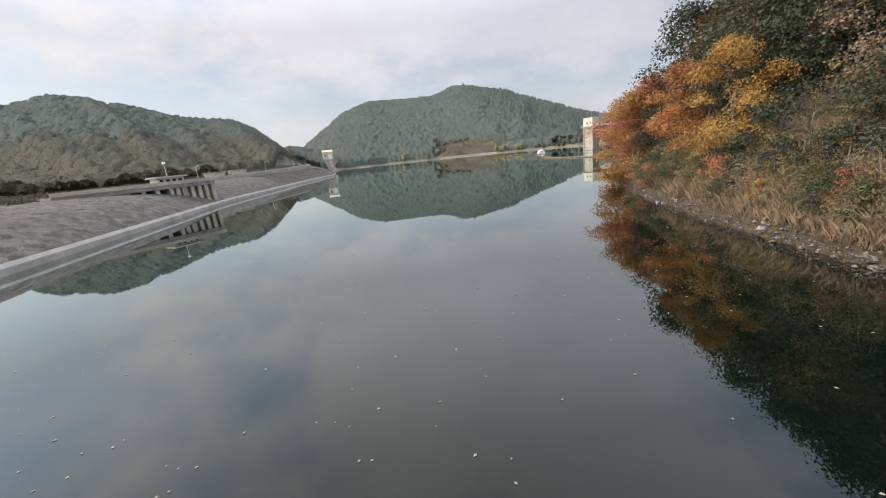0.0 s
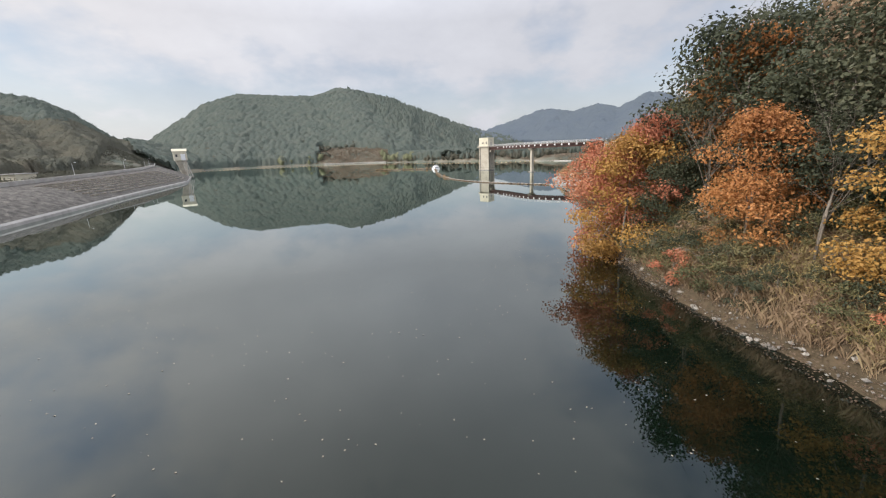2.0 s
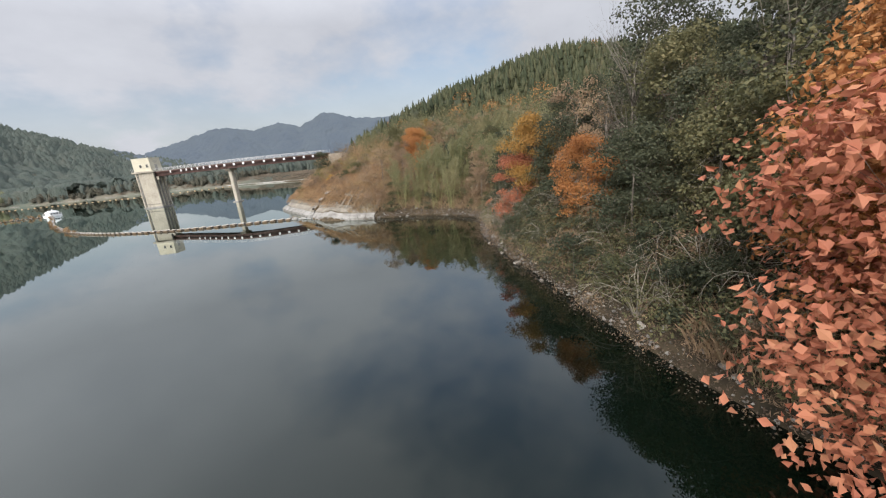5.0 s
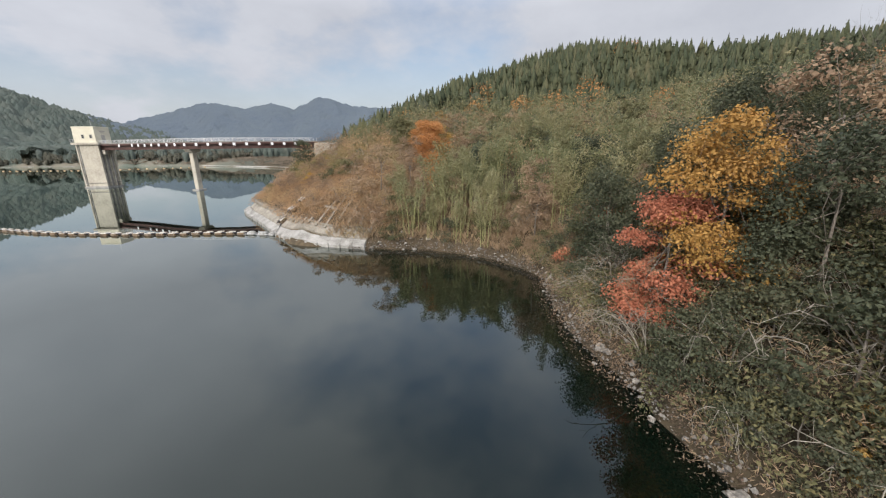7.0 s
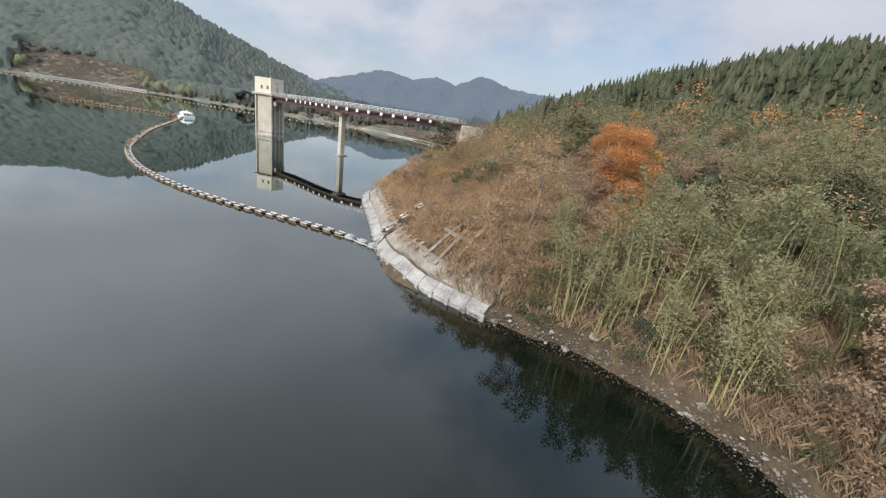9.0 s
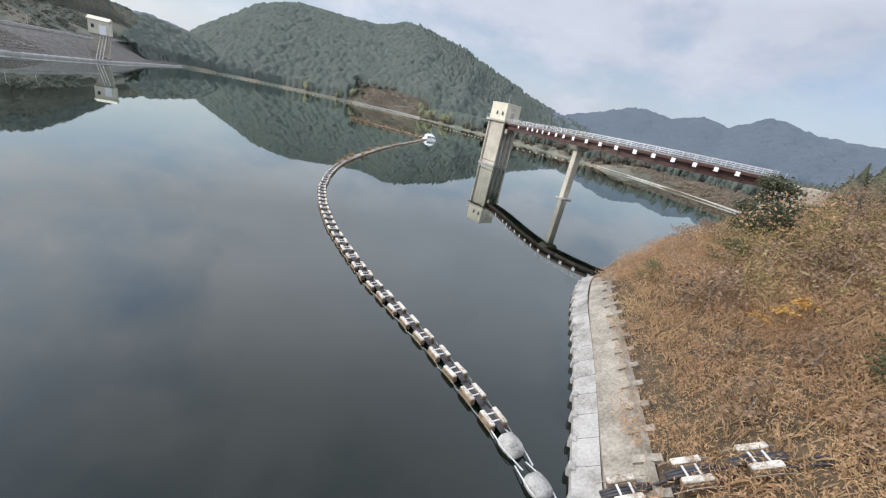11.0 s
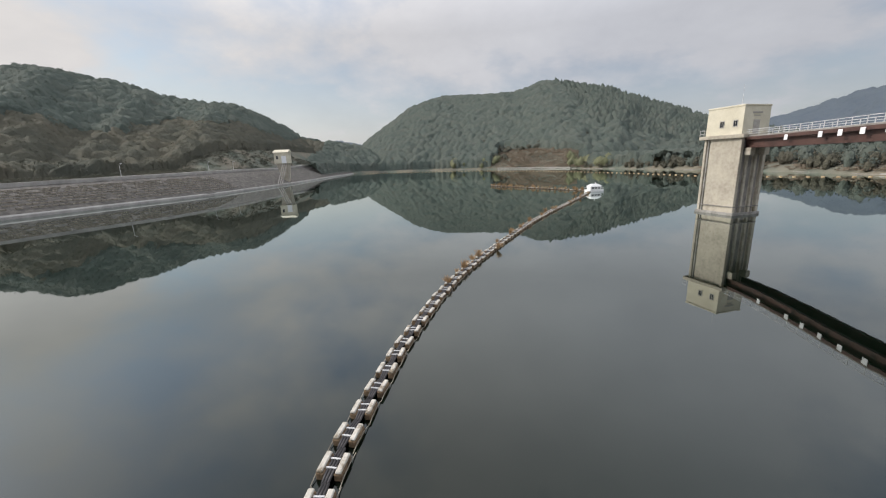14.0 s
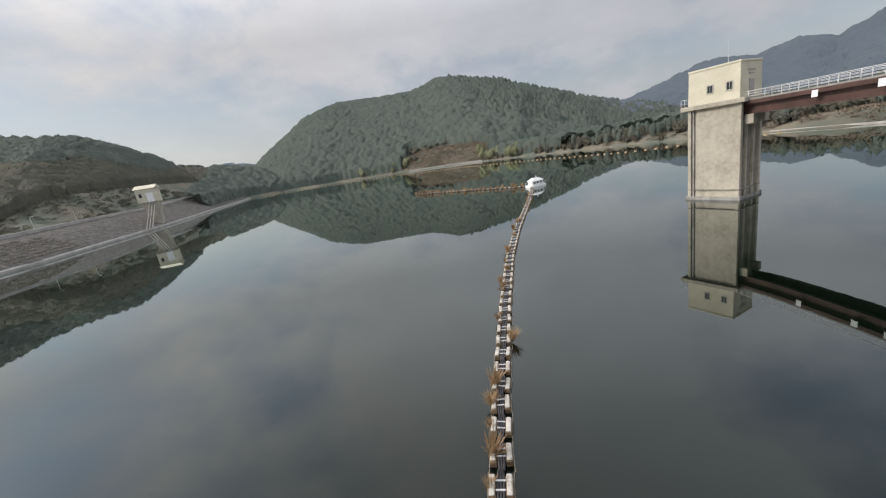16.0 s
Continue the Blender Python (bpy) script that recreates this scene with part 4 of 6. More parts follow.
def intake_tower():
    e = thing("intake_tower", "tall pale concrete intake tower standing in the water", "tower", TOWER)
    bm = bmesh.new()
    box(bm, -4.35, 4.0, -3.45, 3.45, -6, 12.7, 0.05)
    part("shaft", bm, M_CONC, e)
    for x0, x1, y0, y1 in ((-4.6, -4.0, -3.9, -3.1), (4.0, 4.6, -3.9, -3.1), (4.0, 4.6, 3.1, 3.9), (-4.6, -4.0, 3.1, 3.9)):
        part("corner_pillar", boxes((x0, x1, y0, y1, -6, 12.7), bevel=0.04), M_CONC, e)
    part("rib", boxes((-3.75, -3.45, -3.75, -3.4, -6, 12.7), bevel=0.03), M_KERB, e)
    part("front_panel", boxes((-3.0, 4.0, -3.72, -3.44, -6, 12.7), bevel=0.03), M_CONC, e)
    for y in (-1.3, 1.3):
        part("guide_pillar", boxes((4.0, 4.5, y - 0.28, y + 0.28, -6, 12.7), bevel=0.04), M_CONC, e)
    for y in (-2.2, 0.0, 2.2):
        part("gate_slot", boxes((3.98, 4.06, y - 0.5, y + 0.5, -6, 12.5)), M_CONC_DARK, e)
    part("water_skirt", boxes((-4.9, 4.9, -4.2, -3.9, -2, 0.45), (-4.9, 4.9, 3.9, 4.2, -2, 0.45), (4.6, 4.9, -3.9, 3.9, -2, 0.45), (-4.9, -4.6, -3.9, 3.9, -2, 0.45), bevel=0.05), M_KERB, e, "pale skirt at the waterline")
    part("band", boxes((-4.66, 4.66, -3.96, 3.96, 1.35, 1.5)), M_CONC_DARK, e)
    part("ledge", boxes((-5.7, 5.3, -4.5, 4.5, 12.7, 13.3), bevel=0.06), M_CONC, e)
    for y in (-2.1, 2.1):
        part("bracket", boxes((4.6, 6.0, y - 0.7, y + 0.7, 9.9, 11.1), bevel=0.06), M_CONC, e)
    bm = bmesh.new()
    vs = box(bm, -4.5, 4.3, -3.9, 3.9, 13.3, 17.7)
    for v in vs:
        if v.co.z > 15:
            v.co.x = v.co.x * 0.985
            v.co.y *= 0.985
    part("head_house", bm, M_CREAM, e)
    part("roof_slab", boxes((-4.55, 4.35, -3.95, 3.95, 17.62, 17.9), bevel=0.05), M_CREAM, e)
    for x in (-0.6, 2.6):
        w = part("window", boxes((x - 0.42, x + 0.42, -3.93, -3.85, 14.6, 15.5)), M_WINDOW, e)
        part("frame", boxes((x - 0.56, x + 0.56, -3.98, -3.85, 15.5, 15.62), (x - 0.56, x + 0.56, -3.98, -3.85, 14.46, 14.6), (x - 0.56, x - 0.42, -3.98, -3.85, 14.6, 15.5), (x + 0.42, x + 0.56, -3.98, -3.85, 14.6, 15.5), (x - 0.03, x + 0.03, -3.96, -3.85, 14.6, 15.5)), M_FRAME, w)
    part("door", boxes((4.24, 4.36, -0.9, 0.9, 13.3, 15.5)), M_FRAME, e)
    part("sign_bar", boxes((4.27, 4.33, -1.4, 1.4, 16.5, 16.75)), M_FRAME, e, "dark bar of an unreadable sign")
    part("sign_bar", boxes((4.27, 4.33, -0.9, 0.9, 16.1, 16.25)), M_FRAME, e, "dark bar of an unreadable sign")
    V, F = [], []
    tube(V, F, [Vector((0.5, 0, 17.9)), Vector((0.35, 0.1, 21.4))], [0.05, 0.02], 5)
    part("antenna", mesh_from("antenna", V, F, M_RAIL), None, e)
    V, F = [], []
    for z in (13.75, 14.3):
        tube(V, F, [Vector((-5.6, -4.4, z)), Vector((-4.55, -4.4, z))], [0.035, 0.035], 4)
        tube(V, F, [Vector((-5.6, -4.4, z)), Vector((-5.6, 4.4, z))], [0.035, 0.035], 4)
    for y in np.linspace(-4.4, 4.4, 8):
        tube(V, F, [Vector((-5.6, y, 13.3)), Vector((-5.6, y, 14.3))], [0.04, 0.04], 4)
    part("railing", mesh_from("railing", V, F, M_RAIL), None, e)


intake_tower()
BRIDGE = smooth_line([(6.6, -1.8), (8.0, -7), (9.0, -16), (9.8, -27), (11.5, -38), (16, -46), (23.5, -53), (35, -60)], 1.0)


def bridge():
    e = thing("access_bridge", "curved brown steel girder bridge with a pale railing", "bridge")
    DZ = 12.85

    def band(name, d0, d1, z0, z1, mat, label=""):
        a, b = offset_line(BRIDGE, d0), offset_line(BRIDGE, d1)
        V, F = [], []
        for p, q in zip(a, b):
            V += [(p[0], p[1], z1), (q[0], q[1], z1), (q[0], q[1], z0), (p[0], p[1], z0)]
        for i in range(len(a) - 1):
            k = i * 4
            for j in range(4):
                F.append((k + j, k + (j + 1) % 4, k + 4 + (j + 1) % 4, k + 4 + j))
        F += [(0, 1, 2, 3), tuple(len(V) - 1 - j for j in range(4))]
        part(name, mesh_from(name, V, F, mat), None, e, label)
    band("deck_slab", -2.0, 2.0, DZ - 0.28, DZ, M_CONC_DARK)
    for s in (-1, 1):
        band("kerb", s * 2.0, s * 1.75, DZ + 0.003, DZ + 0.16, M_KERB)
        band("girder", s * 1.35 - 0.04, s * 1.35 + 0.04, DZ - 1.65, DZ - 0.283, M_GIRDER)
        band("flange", s * 1.35 - 0.25, s * 1.35 + 0.25, DZ - 1.75, DZ - 1.653, M_GIRDER)
        band("fascia", s * 2.0 - 0.02 * s, s * 2.06, DZ - 0.5, DZ - 0.05, M_GIRDER)
        edge = offset_line(BRIDGE, s * 1.88)
        for z in (0.45, 0.75, 1.05):
            V, F = [], []
            tube(V, F, [Vector((x, y, DZ + z)) for x, y in edge[::2]], [0.045 if z > 1 else 0.03] * len(edge[::2]), 4)
            part("rail", mesh_from("rail", V, F, M_RAIL), None, e)
        V, F = [], []
        tube(V, F, [Vector((0, 0, 0.16)), Vector((0, 0, 1.05))], [0.045, 0.045], 4)
        post = mesh_from("post", V, F, M_RAIL)
        for i in range(1, len(edge), 2):
            o = part("post", post, None, e)
            o.location = (edge[i][0], edge[i][1], DZ)
    plate = solid("sign_plate", boxes((-0.32, 0.32, -0.03, 0.03, -0.36, 0.36), bevel=0.01), M_PLATE)
    T = np.gradient(BRIDGE, axis=0)
    out = offset_line(BRIDGE, -2.12)
    for i in range(9, len(out) - 4, 3):
        if i != 12:
            o = part("sign_plate", plate, None, e, "square white plate on the bridge side")
            o.matrix_world = pose(out[i][0], out[i][1], DZ - 0.55, 0, 0, math.degrees(math.atan2(T[i][1], T[i][0])))
    p = thing("bridge_pier", "tall slender concrete bridge pier standing in the water", "pier", pose(11.6, -38, 0, 0, 0, -72))
    bm = bmesh.new()
    vs = box(bm, -0.6, 0.6, -0.8, 0.8, -6, 10.3, 0.12)
    part("column", bm, M_CONC, p)
    bm = bmesh.new()
    vs = box(bm, -0.95, 0.95, -2.1, 2.1, 10.3, 11.08)
    for v in vs:
        if v.co.z < 10.6:
            v.co.y *= 0.6
    part("pier_head", bm, M_CONC, p)
    part("footing", boxes((-1.1, 1.1, -1.4, 1.4, -3, 0.3), bevel=0.08), M_KERB, p)
    ab = thing("bridge_abutment", "concrete abutment where the bridge meets the headland", "abutment", pose(36, -60.6, 0, 0, 0, -30))
    part("abutment_wall", boxes((-2, 6, -3, 3, 1, 12.5), bevel=0.1), M_CONC, ab)


bridge()

# ---- log boom ----
BOOM = smooth_line([(-19.2, -101.3), (-21, -97.4), (-23.1, -93.7), (-25.4, -89.7), (-27.6, -84.8), (-29.6, -80), (-31.6, -73.5), (-33.2, -66), (-33.9, -58), (-34, -50),
                    (-33.6, -44), (-32.8, -38), (-31, -27), (-28.6, -14), (-25.3, 0), (-21.2, 15), (-17.2, 30), (-14.2, 43), (-13.2, 48)], 0.1)
WEST = smooth_line([(-14.5, 52), (-24, 60), (-36, 71), (-48, 82)], 0.1)


def boom_unit():
    """One link of the boom: two capped floats either side of three pipes."""
    e = thing("boom_float", "pair of white-capped floats clamped round dark pipes on the water", "float", pose(0, 0, -50), "log boom floats")
    for s in (-1, 1):
        f = part("float_body", boxes((-0.46, 0.46, s * 0.32 - 0.15, s * 0.32 + 0.15, -0.22, 0.26), bevel=0.04), M_FLOATBODY, e)
        part("cap", boxes((-0.45, 0.45, s * 0.33 - 0.11, s * 0.33 + 0.11, 0.255, 0.36), bevel=0.035), M_FLOAT, f, "scuffed white cap")
        V, F = [], []
        tube(V, F, [Vector((-0.8, s * 0.5, 0.03)), Vector((-0.3, s * 0.5, 0.12)), Vector((0.3, s * 0.5, 0.12)), Vector((0.8, s * 0.5, 0.03))], [0.018] * 4, 4)
        part("rope", mesh_from("rope", V, F, M_BEAM), None, e)
    for y in (-0.11, 0.0, 0.11):
        V, F = [], []
        tube(V, F, [Vector((-0.8, y * 0.8, 0.16)), Vector((-0.35, y, 0.23)), Vector((0.35, y, 0.23)), Vector((0.8, y * 0.8, 0.16))], [0.052] * 4, 6)
        part("pipe", mesh_from("pipe", V, F, M_PIPE, True), None, e)
    for x in (-0.2, 0.2):
        part("clamp", boxes((x - 0.035, x + 0.035, -0.19, 0.19, 0.24, 0.3), bevel=0.012), M_CLAMP, e)
    return e


unit = boom_unit()
rb = np.random.default_rng(31)


def lay(line, step, start=0):
    s = np.r_[0, np.cumsum(np.linalg.norm(np.diff(line, axis=0), axis=1))]
    for q in np.arange(start, s[-1], step):
        x, y = (float(np.interp(q, s, line[:, k])) for k in (0, 1))
        x2, y2 = (float(np.interp(q + 0.4, s, line[:, k])) for k in (0, 1))
        x1, y1 = (float(np.interp(q - 0.4, s, line[:, k])) for k in (0, 1))
        yield x, y, math.degrees(math.atan2(y2 - y1, x2 - x1))


spots = list(lay(BOOM, 1.55)) + list(lay(WEST, 1.55))
for i, (x, y, a) in enumerate(spots):
    m = pose(x, y, rb.normal(0, 0.015), rb.normal(0, 2.0), rb.normal(0, 1.5), a + rb.normal(0, 2.5))
    if i == 0:
        unit.matrix_world = m
    else:
        copy_thing(unit, m)
for x, y, a in ((-16.1, -105.6, -6), (-14.4, -105.8, -8), (-12.8, -106.1, -10)):
    z = float(ground([x], [y])[0])
    o = copy_thing(unit, pose(x, y, z + 0.42, 0, -26, a))
    tagged(o, "spare boom float pair lying on the grassy bank", group="stranded boom floats")


def tuft(name, rng, n, h, w, mat):
    V, F = [], []
    for _ in range(n):
        a, r = rng.uniform(0, 6.28), abs(rng.normal(0, 0.08))
        l, b = h * rng.uniform(0.5, 1.1), rng.uniform(0.1, 0.9) * w
        p = np.array([math.cos(a) * r, math.sin(a) * r, 0])
        t = np.array([math.cos(a) * b, math.sin(a) * b, l])
        s = np.array([-math.sin(a), math.cos(a), 0]) * 0.014
        m = p + (t - p) * 0.6 + np.array([0, 0, l * 0.12])
        k = len(V)
        V += [p - s, p + s, m + s, m - s, t]
        F += [(k, k + 1, k + 2, k + 3), (k + 3, k + 2, k + 4)]
    return mesh_from(name, V, F, mat)


tufts = [tuft("grass_blades", np.random.default_rng(40 + k), 90, 0.8, 0.7, M_STRAW) for k in range(3)]
for i in range(len(spots)):
    x, y, a = spots[i]
    far = y > -20
    if rb.random() < (0.4 if far else 0.0) or (-47 < y < -20 and rb.random() < 0.3) or i > 109:
        s = rb.uniform(0.6, 1.25)
        side = rb.choice((-0.45, 0.45, 0.1))
        o = tagged(new("grass_tuft", tufts[i % 3]), "tuft of dry straw-coloured grass growing on the boom", "grass", "boom grass tufts")
        o.matrix_world = pose(x - math.sin(radians(a)) * side, y + math.cos(radians(a)) * side, 0.12, rb.normal(0, 14), rb.normal(0, 14), rb.uniform(0, 360)) @ Matrix.Diagonal((s, s, s, 1))


for x, y, s in ((-33.75, -42.0, 1.25), (-32.2, -37.6, 1.3), (-33.2, -38.8, 1.0), (-32.5, -40.3, 0.7), (-32.35, -44.0, 0.7)):
    x, y, a = min(spots, key=lambda q: math.hypot(q[0] - x, q[1] - y))
    o = tagged(new("grass_tuft", tufts[0]), "tuft of dry straw-coloured grass growing on the boom", "grass", "boom grass tufts")
    o.matrix_world = pose(x - math.sin(radians(a)) * 0.42, y + math.cos(radians(a)) * 0.42, 0.1, rb.normal(0, 10), rb.normal(0, 10), rb.uniform(0, 360)) @ Matrix.Diagonal((s, s, s, 1))
for x, y, a in lay(WEST, 1.9):
    s = rb.uniform(0.9, 1.9)
    o = tagged(new("grass_tuft", tufts[int(rb.integers(3))]), "tuft of dry straw-coloured grass growing on the boom", "grass", "boom grass tufts")
    o.matrix_world = pose(x + rb.normal(0, 0.25), y + rb.normal(0, 0.25), 0.15, rb.normal(0, 14), rb.normal(0, 14), rb.uniform(0, 360)) @ Matrix.Diagonal((s, s, s, 1))


def wrapped_float(x, y, a, l):
    e = thing("wrapped_float", "long float wrapped in pale tarpaulin beside the shore", "float", pose(x, y, 0, 0, 0, a), "wrapped floats")
    bm = bmesh.new()
    bmesh.ops.create_uvsphere(bm, u_segments=14, v_segments=9, radius=1)
    for v in bm.verts:
        n_ = noise.noise(v.co * 2.3 + Vector((x, y, 0)))
        v.co = Vector((math.copysign(abs(v.co.x) ** 0.5, v.co.x) * l / 2, math.copysign(abs(v.co.y) ** 0.6, v.co.y) * 0.42, 0.14 + v.co.z * 0.32 * (1 + 0.35 * n_)))
    part("tarpaulin", bm, M_TARP, e, smooth=True)
    V, F = [], []
    for s in (-0.45, 0.45):
        tube(V, F, [Vector((-l / 2 - 0.5, s * 0.6, 0.1)), Vector((0, s, 0.2)), Vector((l / 2 + 0.5, s * 0.6, 0.1))], [0.03] * 3, 4)
    part("rope", mesh_from("rope", V, F, M_CLAMP), None, e)


wrapped_float(-18.75, -102.6, 115, 1.05)
wrapped_float(-18.2, -104.3, 112, 1.0)
wrapped_float(-17.9, -105.6, 108, 0.8)
V, F = [], []
for s in (-0.12, 0.12):
    tube(V, F, [Vector((-17.8 + s, -106.1, 0.15)), *(Vector((cx, cy + s, float(ground([cx], [cy])[0]) + 0.3)) for cx, cy in ((-16.1, -105.6), (-14.4, -105.8), (-12.8, -106.1), (-9.5, -106.8), (-6, -107.6)))], [0.05] * 6, 5)
tagged(new("anchor_cable", mesh_from("anchor_cable", V, F, M_PIPE)), "dark anchor cables running up the bank from the boom", "cable")


def work_raft():
    e = thing("work_raft", "small white work raft with a canopy moored on the boom", "raft", pose(-11.6, 50.0, 0, 0, 0, 25) @ Matrix.Diagonal((0.8, 0.8, 0.8, 1)))
    bm = bmesh.new()
    vs = box(bm, -3.2, 3.2, -1.7, 1.7, -0.3, 0.7, 0.12)
    part("hull", bm, M_BOAT, e)
    bm = bmesh.new()
    vs = box(bm, -2.3, 2.3, -1.3, 1.3, 0.7, 2.0, 0.1)
    part("cabin", bm, M_BOAT, e)
    bm = bmesh.new()
    vs = box(bm, -2.6, 2.6, -1.5, 1.5, 2.0, 2.9)
    for v in vs:
        if v.co.z > 2.5:
            v.co.x *= 0.45
            v.co.y *= 0.4
    part("canopy", bm, M_BOAT, e)
    part("lamp_post", boxes((0.3, 0.55, -0.12, 0.12, 2.9, 3.6), bevel=0.03), M_BOAT, e)
    for k in range(3):
        part("window", boxes((-1.7 + k * 1.3, -0.9 + k * 1.3, -1.36, -1.28, 1.1, 1.7)), M_WINDOW, e)
    V, F = [], []
    for s in (-1, 1):
        tube(V, F, [Vector((-3.1, s * 1.6, 1.5)), Vector((3.1, s * 1.6, 1.5))], [0.05, 0.05], 4)
        for x in (-3.1, -2.4, 2.4, 3.1):
            tube(V, F, [Vector((x, s * 1.6, 0.7)), Vector((x, s * 1.6, 1.5))], [0.05, 0.05], 4)
    part("handrail", mesh_from("handrail", V, F, M_BOAT), None, e)


work_raft()
BUOYS = smooth_line([(-232, 335), (-160, 345), (-95, 330), (-30, 275), (20, 190), (48, 128), (78, 106), (97, 98)], 1.0)
V, F = [], []
tube(V, F, [Vector((-0.6, 0, 0.12)), Vector((-0.5, 0, 0.12)), Vector((0.5, 0, 0.12)), Vector((0.6, 0, 0.12))], [0.08, 0.27, 0.27, 0.08], 8)
buoy_me = mesh_from("barrel", V, F, M_BUOY, True)
for x, y, a in lay(BUOYS, 4.2):
    o = tagged(new("barrel_buoy", buoy_me), "faded cream-orange barrel buoy in the far float line", "buoy", "far float line")
    o.matrix_world = pose(x, y, 0, 0, 0, a)


# ---- forests that nobody could count ----
def forest(name, label, mat, seed, n, x0, x1, y0, y1, keep, h, w, quads, leaf, cone=False, asp=0.8, up=0.3, core=0.0, sides=7):
    rng = np.random.default_rng(seed)
    X, Y = rng.uniform(x0, x1, n), rng.uniform(y0, y1, n)
    D, G = shore_distance(X, Y), ground(X, Y)
    ok = keep(X, Y, D, G, rng)
    X, Y, G = X[ok], Y[ok], G[ok]
    k = len(X)
    S = rng.uniform(0.65, 1.3, k)
    if cone:
        t = rng.uniform(0, 1, (k, quads)) ** 1.15
        r = w * 0.5 * (1 - t) ** 0.75 * rng.uniform(0.45, 1.0, (k, quads))
        a = rng.uniform(0, 6.283, (k, quads))
        ox, oy, oz = np.cos(a) * r, np.sin(a) * r, h * (0.1 + 0.9 * t)
    else:
        d = rng.normal(size=(k, quads, 3))
        d /= np.linalg.norm(d, axis=2)[..., None]
        d *= rng.uniform(0.6, 1.05, (k, quads, 1))
        ox, oy, oz = d[..., 0] * w * 0.5, d[..., 1] * w * 0.5, h * 0.55 + d[..., 2] * h * 0.45
    P = np.stack([X[:, None] + ox * S[:, None], Y[:, None] + oy * S[:, None], G[:, None] + oz * S[:, None]], 2).reshape(-1, 3)
    O = np.stack([ox, oy, oz - h * 0.3], 2).reshape(-1, 3)
    O /= np.linalg.norm(O, axis=1)[:, None] + 1e-6
    Vq, Fq = leaf_quads(rng, P, leaf, up, O * 0.9, asp)
    if core:
        # the closed inner crown: uneven rings up to a tip
        prof = np.array(((0.06, 1.0), (0.36, 0.5), (0.39, 0.74), (0.62, 0.32), (0.65, 0.5), (0.84, 0.16), (1.0, 0.03)) if cone else ((0.02, 0.7), (0.36, 1.0), (0.68, 0.86), (0.9, 0.46), (1.0, 0.06)))
        m, a = len(prof), np.arange(sides) * 2 * np.pi / sides
        jit = rng.uniform(0.72, 1.22, (k, m, sides)) * (w * 0.5 * core) * prof[None, :, 1, None] * S[:, None, None]
        ang = a[None, None] + rng.uniform(0, 6.28, (k, 1, 1)) + rng.normal(0, 0.12, (k, m, sides))
        cz = G[:, None, None] + S[:, None, None] * h * (prof[None, :, 0, None] * (1.0 if cone else 0.95) + rng.normal(0, 0.02 if cone else 0.055, (k, m, sides)))
        Vc = np.stack([X[:, None, None] + np.cos(ang) * jit, Y[:, None, None] + np.sin(ang) * jit, cz], 3).reshape(-1, 3)
        j = np.arange(sides)
        ring = np.stack([j, (j + 1) % sides, (j + 1) % sides + sides, j + sides], 1)
        one = np.concatenate([ring + i * sides for i in range(m - 1)])
        Fc = ((np.arange(k) * m * sides)[:, None, None] + one[None]).reshape(-1, 4)
        Fq = np.concatenate([Fq, Fc + len(Vq)])
        Vq = np.concatenate([Vq, Vc])
    tagged(new(name, mesh_from(name, Vq, Fq, mat, core > 0)), label, "forest", kind="stuff")


def polar(x, y):
    """Bearing and distance from REF."""
    return np.degrees(np.arctan2(x - REF[0], y - REF[1])), np.hypot(x - REF[0], y - REF[1])


def plantation(x, y):
    """How far above the lower edge of the cedar plantation on the headland, in metres; negative below it."""
    b, d = polar(x, y)
    return d - np.interp(b, [46, 50, 60, 70, 83, 95, 105, 125], [130, 119, 108, 99, 89, 88, 96, 108]) - 6 * wobble(x, y, 11)


